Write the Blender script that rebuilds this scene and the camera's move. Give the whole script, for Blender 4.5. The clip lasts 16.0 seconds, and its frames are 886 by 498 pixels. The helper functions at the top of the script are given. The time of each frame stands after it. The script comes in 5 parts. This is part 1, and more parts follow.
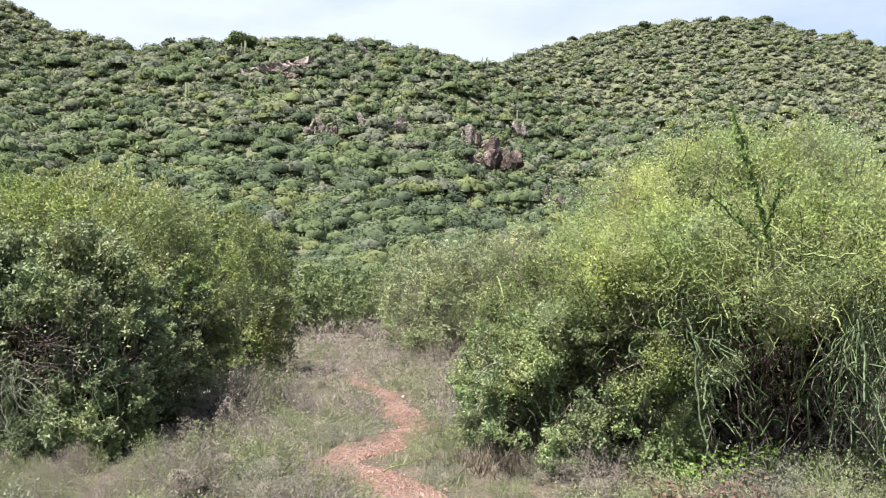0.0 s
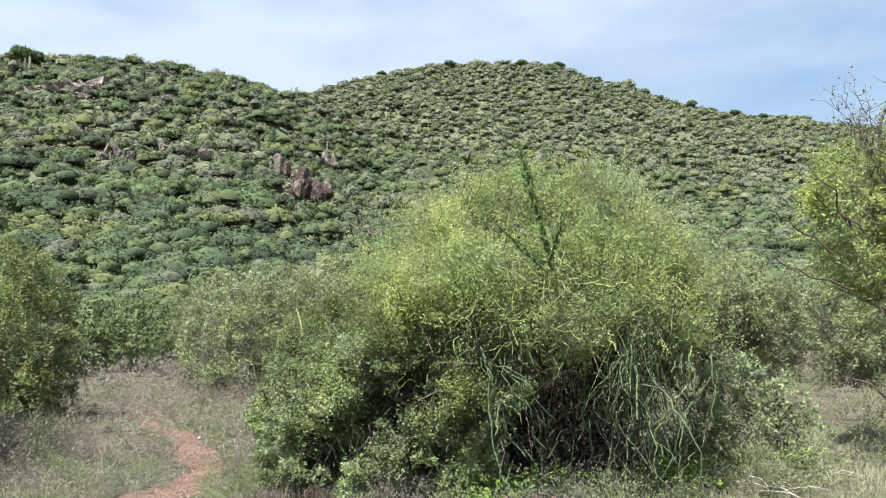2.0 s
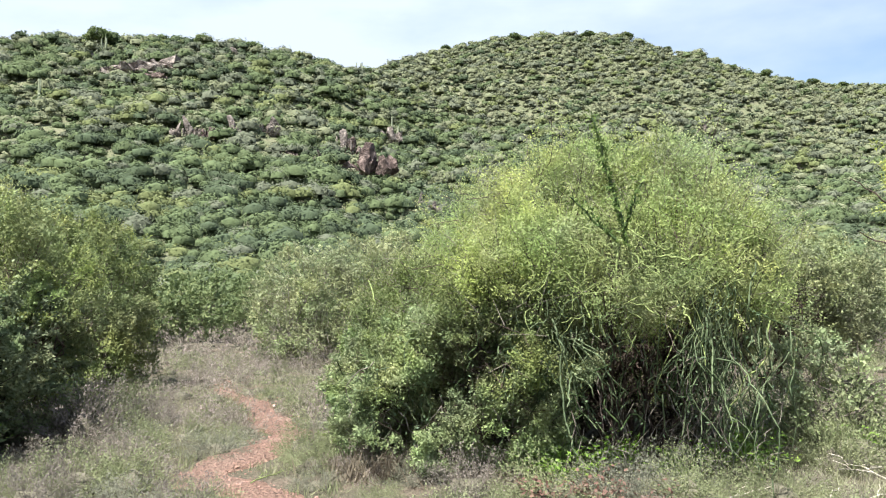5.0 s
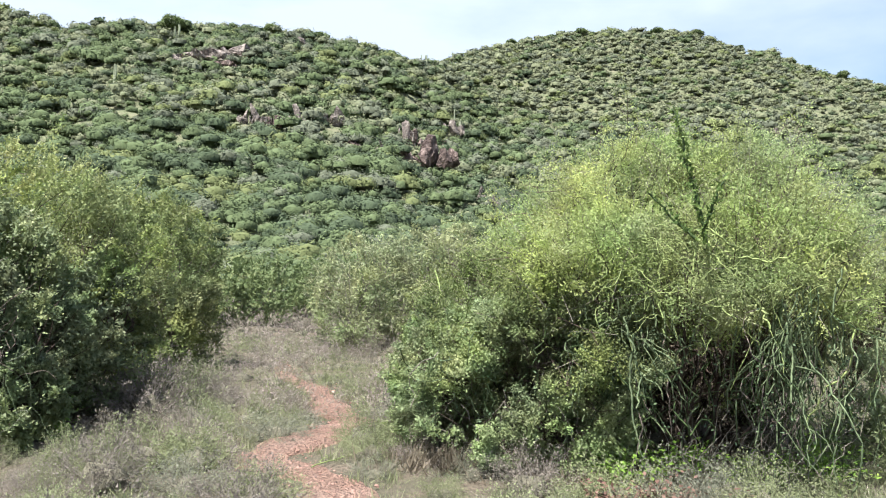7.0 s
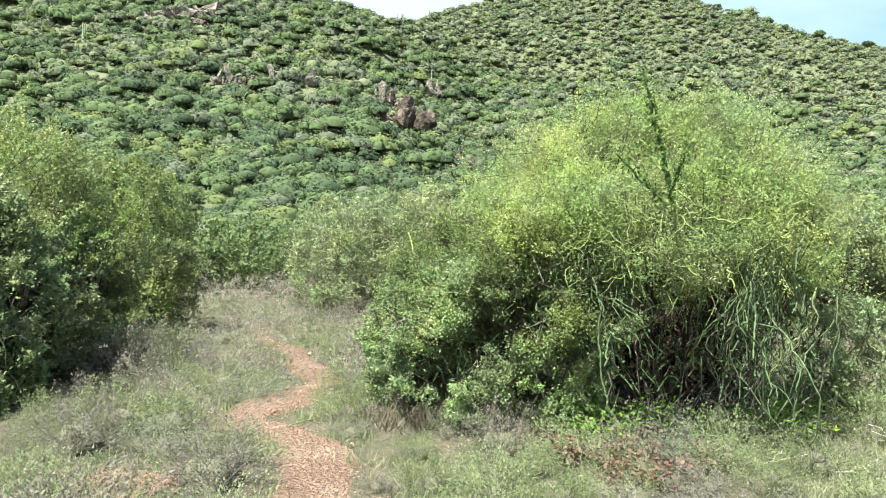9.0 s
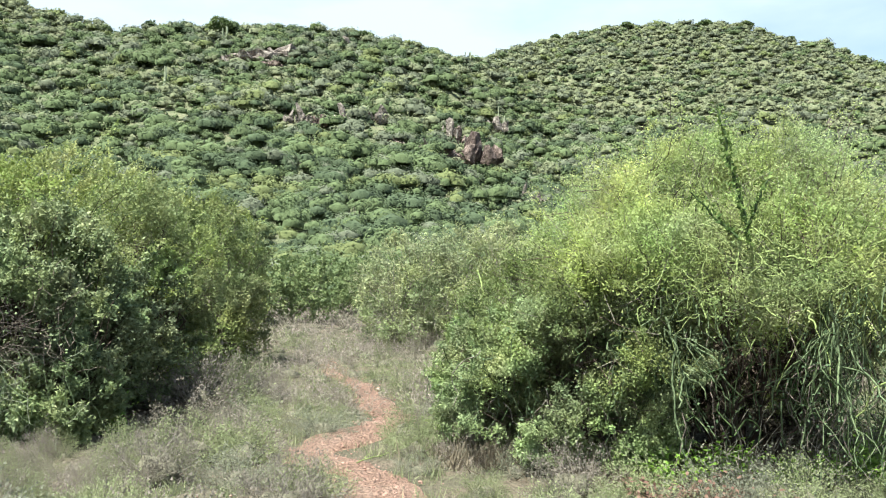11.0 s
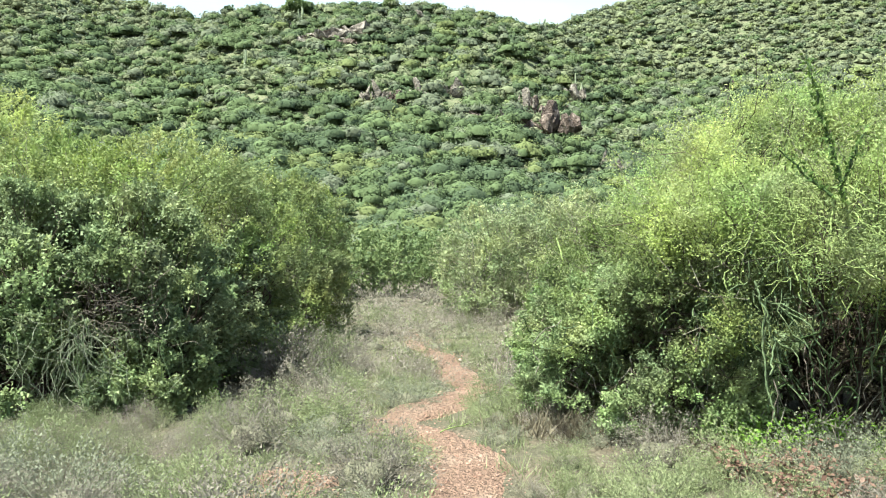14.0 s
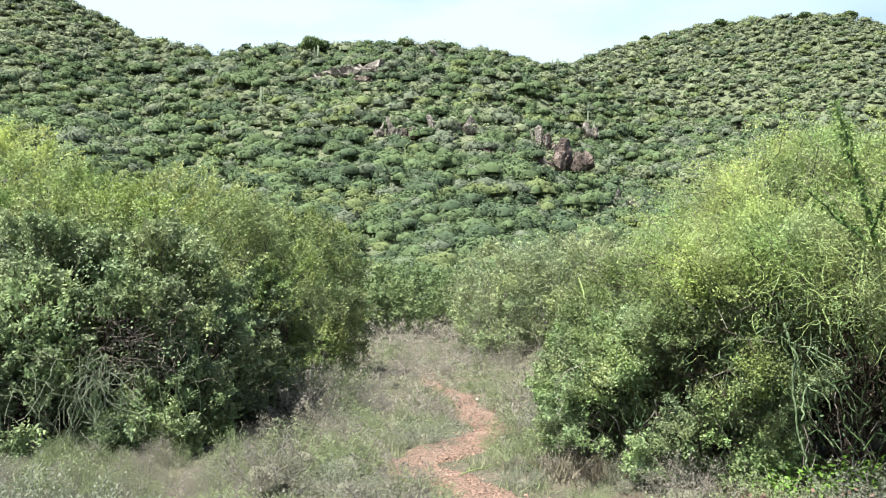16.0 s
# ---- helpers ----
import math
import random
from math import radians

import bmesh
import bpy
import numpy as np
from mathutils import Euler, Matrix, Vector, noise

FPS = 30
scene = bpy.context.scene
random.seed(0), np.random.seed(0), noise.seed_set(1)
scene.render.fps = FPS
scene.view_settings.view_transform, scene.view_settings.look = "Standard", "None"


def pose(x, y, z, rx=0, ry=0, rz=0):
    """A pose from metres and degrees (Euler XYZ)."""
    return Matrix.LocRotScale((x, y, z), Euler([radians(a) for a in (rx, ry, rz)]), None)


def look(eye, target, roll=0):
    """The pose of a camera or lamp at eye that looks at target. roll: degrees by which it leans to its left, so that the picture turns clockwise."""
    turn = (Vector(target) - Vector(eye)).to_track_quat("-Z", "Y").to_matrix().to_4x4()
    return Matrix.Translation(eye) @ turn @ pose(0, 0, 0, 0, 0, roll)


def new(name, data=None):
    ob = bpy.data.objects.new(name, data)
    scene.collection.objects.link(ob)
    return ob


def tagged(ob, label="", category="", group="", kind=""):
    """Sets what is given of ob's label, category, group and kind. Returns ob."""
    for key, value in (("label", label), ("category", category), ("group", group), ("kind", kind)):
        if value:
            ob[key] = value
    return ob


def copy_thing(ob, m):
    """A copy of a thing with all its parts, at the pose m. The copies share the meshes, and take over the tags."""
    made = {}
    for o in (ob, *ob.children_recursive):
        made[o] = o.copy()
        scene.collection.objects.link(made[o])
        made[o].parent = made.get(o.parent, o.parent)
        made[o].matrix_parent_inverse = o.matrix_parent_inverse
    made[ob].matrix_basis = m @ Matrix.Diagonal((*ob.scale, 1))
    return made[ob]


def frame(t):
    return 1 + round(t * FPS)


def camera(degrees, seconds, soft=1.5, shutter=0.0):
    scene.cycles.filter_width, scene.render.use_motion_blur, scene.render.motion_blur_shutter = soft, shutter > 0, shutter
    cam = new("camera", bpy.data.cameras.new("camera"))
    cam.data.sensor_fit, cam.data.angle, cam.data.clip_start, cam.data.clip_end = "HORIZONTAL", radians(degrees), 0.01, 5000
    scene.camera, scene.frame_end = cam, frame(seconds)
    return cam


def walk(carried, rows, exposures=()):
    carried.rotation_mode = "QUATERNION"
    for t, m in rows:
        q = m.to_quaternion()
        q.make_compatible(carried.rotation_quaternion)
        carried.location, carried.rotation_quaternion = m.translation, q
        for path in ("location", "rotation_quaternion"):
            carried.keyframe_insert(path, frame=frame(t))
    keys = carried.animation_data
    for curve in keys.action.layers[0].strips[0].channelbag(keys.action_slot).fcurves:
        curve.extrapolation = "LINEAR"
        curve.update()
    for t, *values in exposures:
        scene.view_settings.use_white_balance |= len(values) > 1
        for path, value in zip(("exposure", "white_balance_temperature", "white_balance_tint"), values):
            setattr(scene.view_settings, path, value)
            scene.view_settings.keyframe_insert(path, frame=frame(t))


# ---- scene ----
cam = camera(58.85, 16.0, soft=1.1)
PATH = [
    (0.0, pose(0.000, -0.000, 1.611, 92.400, 0.023, 0.001)),
    (0.5, pose(0.013, 0.004, 1.611, 93.700, 0.328, -3.789)),
    (1.0, pose(0.059, 0.008, 1.620, 94.556, 0.787, -8.560)),
    (1.5, pose(0.088, 0.009, 1.621, 94.958, 1.012, -12.213)),
    (2.0, pose(0.101, 0.021, 1.617, 94.524, 1.057, -13.696)),
    (2.5, pose(0.116, 0.015, 1.610, 94.236, 1.094, -14.283)),
    (3.0, pose(0.111, 0.025, 1.600, 94.049, 1.069, -14.486)),
    (3.5, pose(0.105, 0.040, 1.591, 93.431, 1.349, -14.371)),
    (4.0, pose(0.114, 0.041, 1.591, 93.082, 1.667, -14.156)),
    (4.5, pose(0.102, 0.037, 1.594, 92.205, 1.964, -11.539)),
    (4.7, pose(0.078, 0.005, 1.598, 92.674, 1.675, -10.057)),
    (6.8, pose(-0.050, 0.131, 1.569, 92.499, -1.756, -6.358)),
    (7.0, pose(-0.044, 0.114, 1.578, 92.283, -1.660, -4.974)),
    (7.5, pose(-0.015, 0.072, 1.586, 90.628, -1.180, -4.141)),
    (8.0, pose(0.016, 0.045, 1.584, 88.939, -1.182, -6.090)),
    (8.2, pose(0.010, 0.048, 1.583, 89.005, -1.078, -6.704)),
    (10.3, pose(-0.018, 0.039, 1.584, 90.947, -2.691, -5.120)),
    (10.5, pose(-0.025, 0.036, 1.592, 91.227, -2.476, -4.167)),
    (11.0, pose(-0.032, 0.033, 1.600, 91.969, -1.591, -1.730)),
    (11.5, pose(-0.035, 0.028, 1.594, 91.879, -1.477, -0.569)),
    (12.0, pose(-0.044, 0.037, 1.595, 91.471, -1.880, 0.811)),
    (12.5, pose(-0.060, 0.052, 1.586, 90.928, -2.107, 2.642)),
    (13.0, pose(-0.058, 0.064, 1.586, 90.498, -1.781, 4.015)),
    (13.5, pose(-0.027, 0.063, 1.581, 90.113, -0.617, 4.402)),
    (14.0, pose(-0.016, 0.063, 1.578, 89.896, -0.092, 4.096)),
    (14.5, pose(-0.032, 0.060, 1.579, 89.833, -0.054, 3.867)),
    (15.0, pose(-0.036, 0.063, 1.580, 89.795, -0.117, 3.868)),
    (15.5, pose(-0.054, 0.059, 1.594, 91.091, -0.236, 4.739)),
    (16.0, pose(-0.103, 0.108, 1.600, 92.523, -0.584, 4.938)),
]
EXPOSURES = [(0.0, 1.59, 6390, 10), (1.5, 1.41, 6180, 5), (3.5, 1.48, 6190, 3), (4.7, 1.63, 6340, 5), (7.0, 1.66, 6210, 6), (7.6, 1.76, 6230, 6), (8.2, 1.92, 6390, -2), (10.3, 1.75, 6490, -15), (11.0, 1.75, 6340, -4), (12.5, 1.88, 6150, 7), (13.0, 1.92, 6320, -5), (13.5, 1.91, 6390, -10), (15.0, 1.92, 6390, -14), (16.0, 1.74, 6220, -4)]
walk(cam, PATH, EXPOSURES)

# ---- light ----
SUN_AZ, SUN_EL = -132.0, 66.0        # degrees, clockwise from straight ahead, and above the horizon
world = bpy.data.worlds.new("sky")
scene.world = world
world.use_nodes = True
wt = world.node_tree
wt.nodes.clear()


def link(tree, a, out, b, inp):
    tree.links.new(a.outputs[out], b.inputs[inp])


w_out = wt.nodes.new("ShaderNodeOutputWorld")
w_bg = wt.nodes.new("ShaderNodeBackground")
w_sky = wt.nodes.new("ShaderNodeTexSky")
w_sky.sky_type, w_sky.sun_disc = "NISHITA", False
w_sky.sun_elevation, w_sky.sun_rotation = radians(SUN_EL), radians(SUN_AZ)
w_sky.air_density, w_sky.dust_density, w_sky.ozone_density = 1.0, 3.5, 1.0
w_co = wt.nodes.new("ShaderNodeTexCoord")
w_map = wt.nodes.new("ShaderNodeMapping")
w_map.inputs["Scale"].default_value = (1.3, 1.3, 3.6)
w_noise = wt.nodes.new("ShaderNodeTexNoise")
w_noise.inputs["Scale"].default_value, w_noise.inputs["Detail"].default_value = 1.9, 6.0
w_noise.inputs["Roughness"].default_value = 0.52
w_ramp = wt.nodes.new("ShaderNodeValToRGB")
w_ramp.color_ramp.elements[0].position, w_ramp.color_ramp.elements[1].position = 0.28, 0.66
w_mix = wt.nodes.new("ShaderNodeMix")
w_mix.data_type = "RGBA"
w_mix.inputs["B"].default_value = (3.75, 4.1, 4.95, 1)
link(wt, w_co, "Generated", w_map, "Vector")
link(wt, w_map, "Vector", w_noise, "Vector")
# the cloud lies thicker to one side of the valley
w_sep = wt.nodes.new("ShaderNodeSeparateXYZ")
w_side = wt.nodes.new("ShaderNodeMapRange")
w_side.inputs["From Min"].default_value, w_side.inputs["From Max"].default_value = -0.15, 0.4
w_side.inputs["To Min"].default_value, w_side.inputs["To Max"].default_value = 0.14, 0.02
w_sum = wt.nodes.new("ShaderNodeMath")
link(wt, w_co, "Generated", w_sep, "Vector")
link(wt, w_sep, "X", w_side, "Value")
link(wt, w_side, "Result", w_sum, 0)
link(wt, w_noise, "Fac", w_sum, 1)
# clearer overhead than towards the hills
w_up = wt.nodes.new("ShaderNodeMapRange")
w_up.inputs["From Min"].default_value, w_up.inputs["From Max"].default_value = 0.34, 0.62
w_up.inputs["To Min"].default_value, w_up.inputs["To Max"].default_value = 0.0, -0.3
w_all = wt.nodes.new("ShaderNodeMath")
link(wt, w_sep, "Z", w_up, "Value")
link(wt, w_sum, "Value", w_all, 0)
link(wt, w_up, "Result", w_all, 1)
link(wt, w_all, "Value", w_ramp, "Fac")
link(wt, w_ramp, "Color", w_mix, "Factor")
link(wt, w_sky, "Color", w_mix, "A")
link(wt, w_mix, "Result", w_bg, "Color")
w_bg.inputs["Strength"].default_value = 0.08
link(wt, w_bg, "Background", w_out, "Surface")

sun_data = bpy.data.lights.new("sun", "SUN")
sun_data.energy, sun_data.angle, sun_data.color = 5.0, radians(0.8), (1.0, 0.95, 0.86)
sun = new("sun", sun_data)
sa, se = radians(SUN_AZ), radians(SUN_EL)
SUN_DIR = Vector((math.sin(sa) * math.cos(se), math.cos(sa) * math.cos(se), math.sin(se)))
sun.matrix_world = look(SUN_DIR * 60, (0, 0, 0))

# ---- materials ----


def blank(name):
    m = bpy.data.materials.new(name)
    m.use_nodes = True
    m.node_tree.nodes.clear()
    return m, m.node_tree


def ramp(t, stops):
    r = t.nodes.new("ShaderNodeValToRGB")
    els = r.color_ramp.elements
    while len(els) < len(stops):
        els.new(0.5)
    for e, (p, c) in zip(els, stops):
        e.position, e.color = p, (*c, 1)
    return r


def noise_at(t, scale, detail=3.0, rough=0.55, stretch=(1, 1, 1)):
    co = t.nodes.new("ShaderNodeTexCoord")
    mp = t.nodes.new("ShaderNodeMapping")
    mp.inputs["Scale"].default_value = stretch
    n = t.nodes.new("ShaderNodeTexNoise")
    n.inputs["Scale"].default_value, n.inputs["Detail"].default_value = scale, detail
    n.inputs["Roughness"].default_value = rough
    link(t, co, "Object", mp, "Vector")
    link(t, mp, "Vector", n, "Vector")
    return n


def leaf_material(name, stops, coarse, trans=0.35, rough=0.55, hue_by_thing=False, chance=0.55, fine=0.0, patch=0.0):
    """Leaf: colour from a coarse drift over the plant and a chance shade for each leaf; light shines through."""
    m, t = blank(name)
    out = t.nodes.new("ShaderNodeOutputMaterial")
    geo = t.nodes.new("ShaderNodeNewGeometry")
    n = noise_at(t, coarse, 2.0)
    add = t.nodes.new("ShaderNodeMath")
    add.operation = "MULTIPLY_ADD"
    add.inputs[1].default_value = chance
    half = t.nodes.new("ShaderNodeMath")
    half.operation = "MULTIPLY_ADD"
    half.inputs[1].default_value, half.inputs[2].default_value = 1.5, -0.25 - chance / 2
    link(t, n, "Fac", half, 0)
    link(t, geo, "Random Per Island", add, 0)
    link(t, half, "Value", add, 2)
    r = ramp(t, stops)
    link(t, add, "Value", r, "Fac")
    p = t.nodes.new("ShaderNodeBsdfPrincipled")
    p.inputs["Roughness"].default_value = rough
    p.inputs["Specular IOR Level"].default_value = 0.22
    tr = t.nodes.new("ShaderNodeBsdfTranslucent")
    mx = t.nodes.new("ShaderNodeMixShader")
    mx.inputs[0].default_value = trans
    col = r
    if hue_by_thing:
        info = t.nodes.new("ShaderNodeObjectInfo")
        hs = t.nodes.new("ShaderNodeHueSaturation")
        mr = t.nodes.new("ShaderNodeMapRange")
        mr.inputs["To Min"].default_value, mr.inputs["To Max"].default_value = 0.84, 1.08
        link(t, info, "Random", mr, "Value")
        link(t, mr, "Result", hs, "Value")
        link(t, r, "Color", hs, "Color")
        col = hs
    if patch:
        # shoots of different age: yellower and greener, paler and duller patches
        for k, (socket, lo, hi) in enumerate((("Hue", 0.48, 0.528), ("Value", 0.74, 1.2), ("Saturation", 0.78, 1.12))):
            pn = noise_at(t, patch * (1.0, 1.7, 0.8)[k], 2.0, 0.6, (1, 1 + 0.2 * k, 1.3))
            pm = t.nodes.new("ShaderNodeMapRange")
            pm.inputs["From Min"].default_value, pm.inputs["From Max"].default_value = 0.33, 0.67
            pm.inputs["To Min"].default_value, pm.inputs["To Max"].default_value = lo, hi
            ph = t.nodes.new("ShaderNodeHueSaturation")
            link(t, pn, "Fac", pm, "Value")
            link(t, pm, "Result", ph, socket)
            link(t, col, "Color", ph, "Color")
            col = ph
    if fine:
        f = noise_at(t, fine, 4.0, 0.65)
        hs2 = t.nodes.new("ShaderNodeHueSaturation")
        mr2 = t.nodes.new("ShaderNodeMapRange")
        mr2.inputs["From Min"].default_value, mr2.inputs["From Max"].default_value = 0.3, 0.7
        mr2.inputs["To Min"].default_value, mr2.inputs["To Max"].default_value = 0.78, 1.18
        bump = t.nodes.new("ShaderNodeBump")
        bump.inputs["Strength"].default_value, bump.inputs["Distance"].default_value = 0.45, 0.6 / fine
        link(t, f, "Fac", mr2, "Value")
        link(t, mr2, "Result", hs2, "Value")
        link(t, col, "Color", hs2, "Color")
        link(t, f, "Fac", bump, "Height")
        link(t, bump, "Normal", p, "Normal")
        col = hs2
    link(t, col, "Color", p, "Base Color")
    link(t, col, "Color", tr, "Color")
    link(t, p, "BSDF", mx, 1)
    link(t, tr, "BSDF", mx, 2)
    link(t, mx, "Shader", out, "Surface")
    return m


def solid_material(name, stops, scale, rough=0.85, bump=0.3, detail=6.0, stretch=(1, 1, 1), fine=None):
    m, t = blank(name)
    out = t.nodes.new("ShaderNodeOutputMaterial")
    p = t.nodes.new("ShaderNodeBsdfPrincipled")
    p.inputs["Roughness"].default_value = rough
    p.inputs["Specular IOR Level"].default_value = 0.25
    n = noise_at(t, scale, detail, 0.62, stretch)
    r = ramp(t, stops)
    link(t, n, "Fac", r, "Fac")
    f = noise_at(t, fine or scale * 7, 4.0, 0.6, stretch)
    hs = t.nodes.new("ShaderNodeHueSaturation")
    mr = t.nodes.new("ShaderNodeMapRange")
    mr.inputs["From Min"].default_value, mr.inputs["From Max"].default_value = 0.3, 0.7
    mr.inputs["To Min"].default_value, mr.inputs["To Max"].default_value = 0.72, 1.28
    link(t, f, "Fac", mr, "Value")
    link(t, mr, "Result", hs, "Value")
    link(t, r, "Color", hs, "Color")
    b = t.nodes.new("ShaderNodeBump")
    b.inputs["Strength"].default_value, b.inputs["Distance"].default_value = bump, 0.6 / scale
    link(t, f, "Fac", b, "Height")
    link(t, hs, "Color", p, "Base Color")
    link(t, b, "Normal", p, "Normal")
    link(t, p, "BSDF", out, "Surface")
    return m


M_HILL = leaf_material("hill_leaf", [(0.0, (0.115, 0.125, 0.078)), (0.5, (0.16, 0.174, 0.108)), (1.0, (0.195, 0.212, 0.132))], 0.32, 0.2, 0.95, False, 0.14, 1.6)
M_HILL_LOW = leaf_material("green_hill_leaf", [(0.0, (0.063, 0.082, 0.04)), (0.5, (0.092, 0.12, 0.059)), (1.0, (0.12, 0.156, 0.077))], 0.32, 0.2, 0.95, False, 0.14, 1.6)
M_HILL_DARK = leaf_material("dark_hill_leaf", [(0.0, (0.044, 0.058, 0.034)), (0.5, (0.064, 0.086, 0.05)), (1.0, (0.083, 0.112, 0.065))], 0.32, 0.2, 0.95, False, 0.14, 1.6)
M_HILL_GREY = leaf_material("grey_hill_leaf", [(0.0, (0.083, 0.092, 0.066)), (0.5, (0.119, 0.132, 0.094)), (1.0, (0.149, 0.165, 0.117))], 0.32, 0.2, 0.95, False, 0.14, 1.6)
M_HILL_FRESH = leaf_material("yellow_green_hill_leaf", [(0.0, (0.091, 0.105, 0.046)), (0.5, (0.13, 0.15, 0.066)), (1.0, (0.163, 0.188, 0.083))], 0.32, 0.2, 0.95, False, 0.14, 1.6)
M_RIGHT = leaf_material("feathery_leaf", [(0.0, (0.170, 0.218, 0.076)), (0.4, (0.263, 0.316, 0.116)), (0.75, (0.338, 0.384, 0.154)), (1.0, (0.388, 0.417, 0.182))], 0.7, 0.42, 0.75, False, 0.16, 0.0, 1.5)
M_LEFT = leaf_material("glossy_leaf", [(0.0, (0.075, 0.106, 0.052)), (0.4, (0.150, 0.190, 0.090)), (0.75, (0.225, 0.258, 0.128)), (1.0, (0.300, 0.305, 0.165))], 1.3, 0.3, 0.6, False, 0.32, 0.0, 1.5)
M_GREY = leaf_material("grey_leaf", [(0.0, (0.128, 0.150, 0.076)), (0.5, (0.235, 0.262, 0.132)), (1.0, (0.365, 0.380, 0.215))], 0.9, 0.36, 0.55, False, 0.4, 0.0, 1.2)
# dead leaves, coloured darker to carry the shade of the hollow they fill
M_DEAD = leaf_material("shade_dark_dead_leaf", [(0.0, (0.040, 0.034, 0.024)), (0.5, (0.075, 0.062, 0.046)), (1.0, (0.140, 0.118, 0.090))], 2.0, 0.15, 0.8)
M_DARK = leaf_material("dark_round_leaf", [(0.0, (0.100, 0.145, 0.058)), (0.5, (0.200, 0.250, 0.110)), (1.0, (0.345, 0.375, 0.190))], 1.6, 0.33, 0.55, False, 0.3, 0.0, 1.8)
M_OLIVE = leaf_material("olive_leaf", [(0.0, (0.085, 0.112, 0.040)), (0.5, (0.160, 0.190, 0.072)), (1.0, (0.255, 0.270, 0.115))], 0.8, 0.32, 0.7, False, 0.3, 0.0, 1.2)
M_SAPLING = leaf_material("sapling_leaf", [(0.0, (0.13, 0.175, 0.08)), (0.5, (0.25, 0.30, 0.145)), (1.0, (0.40, 0.43, 0.24))], 1.3, 0.4, 0.6, False, 0.3, 0.0, 1.5)
# olive leaf made lighter for the thicket's sunlit top
M_CROWN = leaf_material("sunlit_olive_leaf", [(0.0, (0.110, 0.148, 0.050)), (0.5, (0.205, 0.245, 0.085)), (1.0, (0.320, 0.340, 0.135))], 0.9, 0.36, 0.65, False, 0.25, 0.0, 1.3)
M_TREE = leaf_material("bright_tree_leaf", [(0.0, (0.175, 0.215, 0.066)), (0.4, (0.275, 0.318, 0.104)), (0.75, (0.360, 0.392, 0.142)), (1.0, (0.420, 0.432, 0.170))], 0.7, 0.42, 0.7, False, 0.18, 0.0, 1.5)
M_MID = leaf_material("mid_leaf", [(0.0, (0.065, 0.095, 0.04)), (0.45, (0.122, 0.162, 0.068)), (1.0, (0.21, 0.24, 0.11))], 0.5, 0.3, 0.6, True)
M_LOW = leaf_material("subshrub_leaf", [(0.0, (0.114, 0.111, 0.079)), (0.35, (0.190, 0.172, 0.137)), (0.6, (0.255, 0.220, 0.198)), (0.8, (0.310, 0.252, 0.244)), (1.0, (0.358, 0.282, 0.283))], 1.3, 0.32, 0.9, True, 0.24)
M_LILAC = leaf_material("lilac_subshrub_leaf", [(0.0, (0.126, 0.115, 0.095)), (0.5, (0.208, 0.182, 0.163)), (1.0, (0.298, 0.253, 0.237))], 1.3, 0.32, 0.9, True, 0.24)
M_BLUEGREY = leaf_material("blue_grey_subshrub_leaf", [(0.0, (0.113, 0.120, 0.087)), (0.5, (0.191, 0.194, 0.151)), (1.0, (0.268, 0.263, 0.215))], 1.3, 0.32, 0.9, True, 0.24)
M_LOW_GREEN = leaf_material("green_subshrub_leaf", [(0.0, (0.128, 0.146, 0.074)), (0.5, (0.208, 0.230, 0.128)), (1.0, (0.295, 0.302, 0.184))], 1.1, 0.32, 0.9, True, 0.24)
M_GRASS = leaf_material("grass_blade", [(0.0, (0.140, 0.165, 0.085)), (0.5, (0.235, 0.250, 0.145)), (1.0, (0.350, 0.330, 0.225))], 0.9, 0.35, 0.8)
M_PALEGRASS = leaf_material("pale_grass_blade", [(0.0, (0.205, 0.215, 0.130)), (0.5, (0.320, 0.320, 0.215)), (1.0, (0.430, 0.410, 0.310))], 0.9, 0.35, 0.8)
M_SHOOT = leaf_material("shoot_leaf", [(0.0, (0.045, 0.08, 0.02)), (0.5, (0.085, 0.135, 0.035)), (1.0, (0.16, 0.21, 0.06))], 2.0, 0.25, 0.6)
M_VINELEAF = leaf_material("vine_leaf", [(0.0, (0.043, 0.077, 0.041)), (0.5, (0.087, 0.133, 0.072)), (1.0, (0.160, 0.210, 0.116))], 2.0, 0.25, 0.6)
M_CACTUS = solid_material("column_plant_skin", [(0.3, (0.16, 0.19, 0.12)), (0.7, (0.30, 0.32, 0.23))], 1.2, 0.7, 0.3)
M_RED = leaf_material("red_leaf", [(0.0, (0.092, 0.050, 0.040)), (0.5, (0.155, 0.090, 0.073)), (1.0, (0.215, 0.150, 0.125))], 2.0, 0.25, 0.7)
M_DRY = leaf_material("dry_stalk_blade", [(0.0, (0.085, 0.07, 0.05)), (0.5, (0.14, 0.115, 0.085)), (1.0, (0.22, 0.185, 0.14))], 2.0, 0.2, 0.8)
# twig brown darkened to stand in for shade between the shoots
M_UNDER = solid_material("shade_dark_twigs", [(0.3, (0.066, 0.062, 0.045)), (0.7, (0.150, 0.138, 0.104))], 30, 0.95, 0.6)
M_STEM = solid_material("pale_green_stem", [(0.3, (0.13, 0.14, 0.10)), (0.7, (0.24, 0.25, 0.19))], 12, 0.85, 0.3)
M_DRYWOOD = solid_material("dry_brown_twig", [(0.3, (0.085, 0.066, 0.058)), (0.7, (0.200, 0.165, 0.148))], 18, 0.9, 0.3)
M_BLEACH = solid_material("bleached_wood", [(0.3, (0.336, 0.304, 0.256)), (0.7, (0.496, 0.456, 0.400))], 16, 0.9, 0.3)
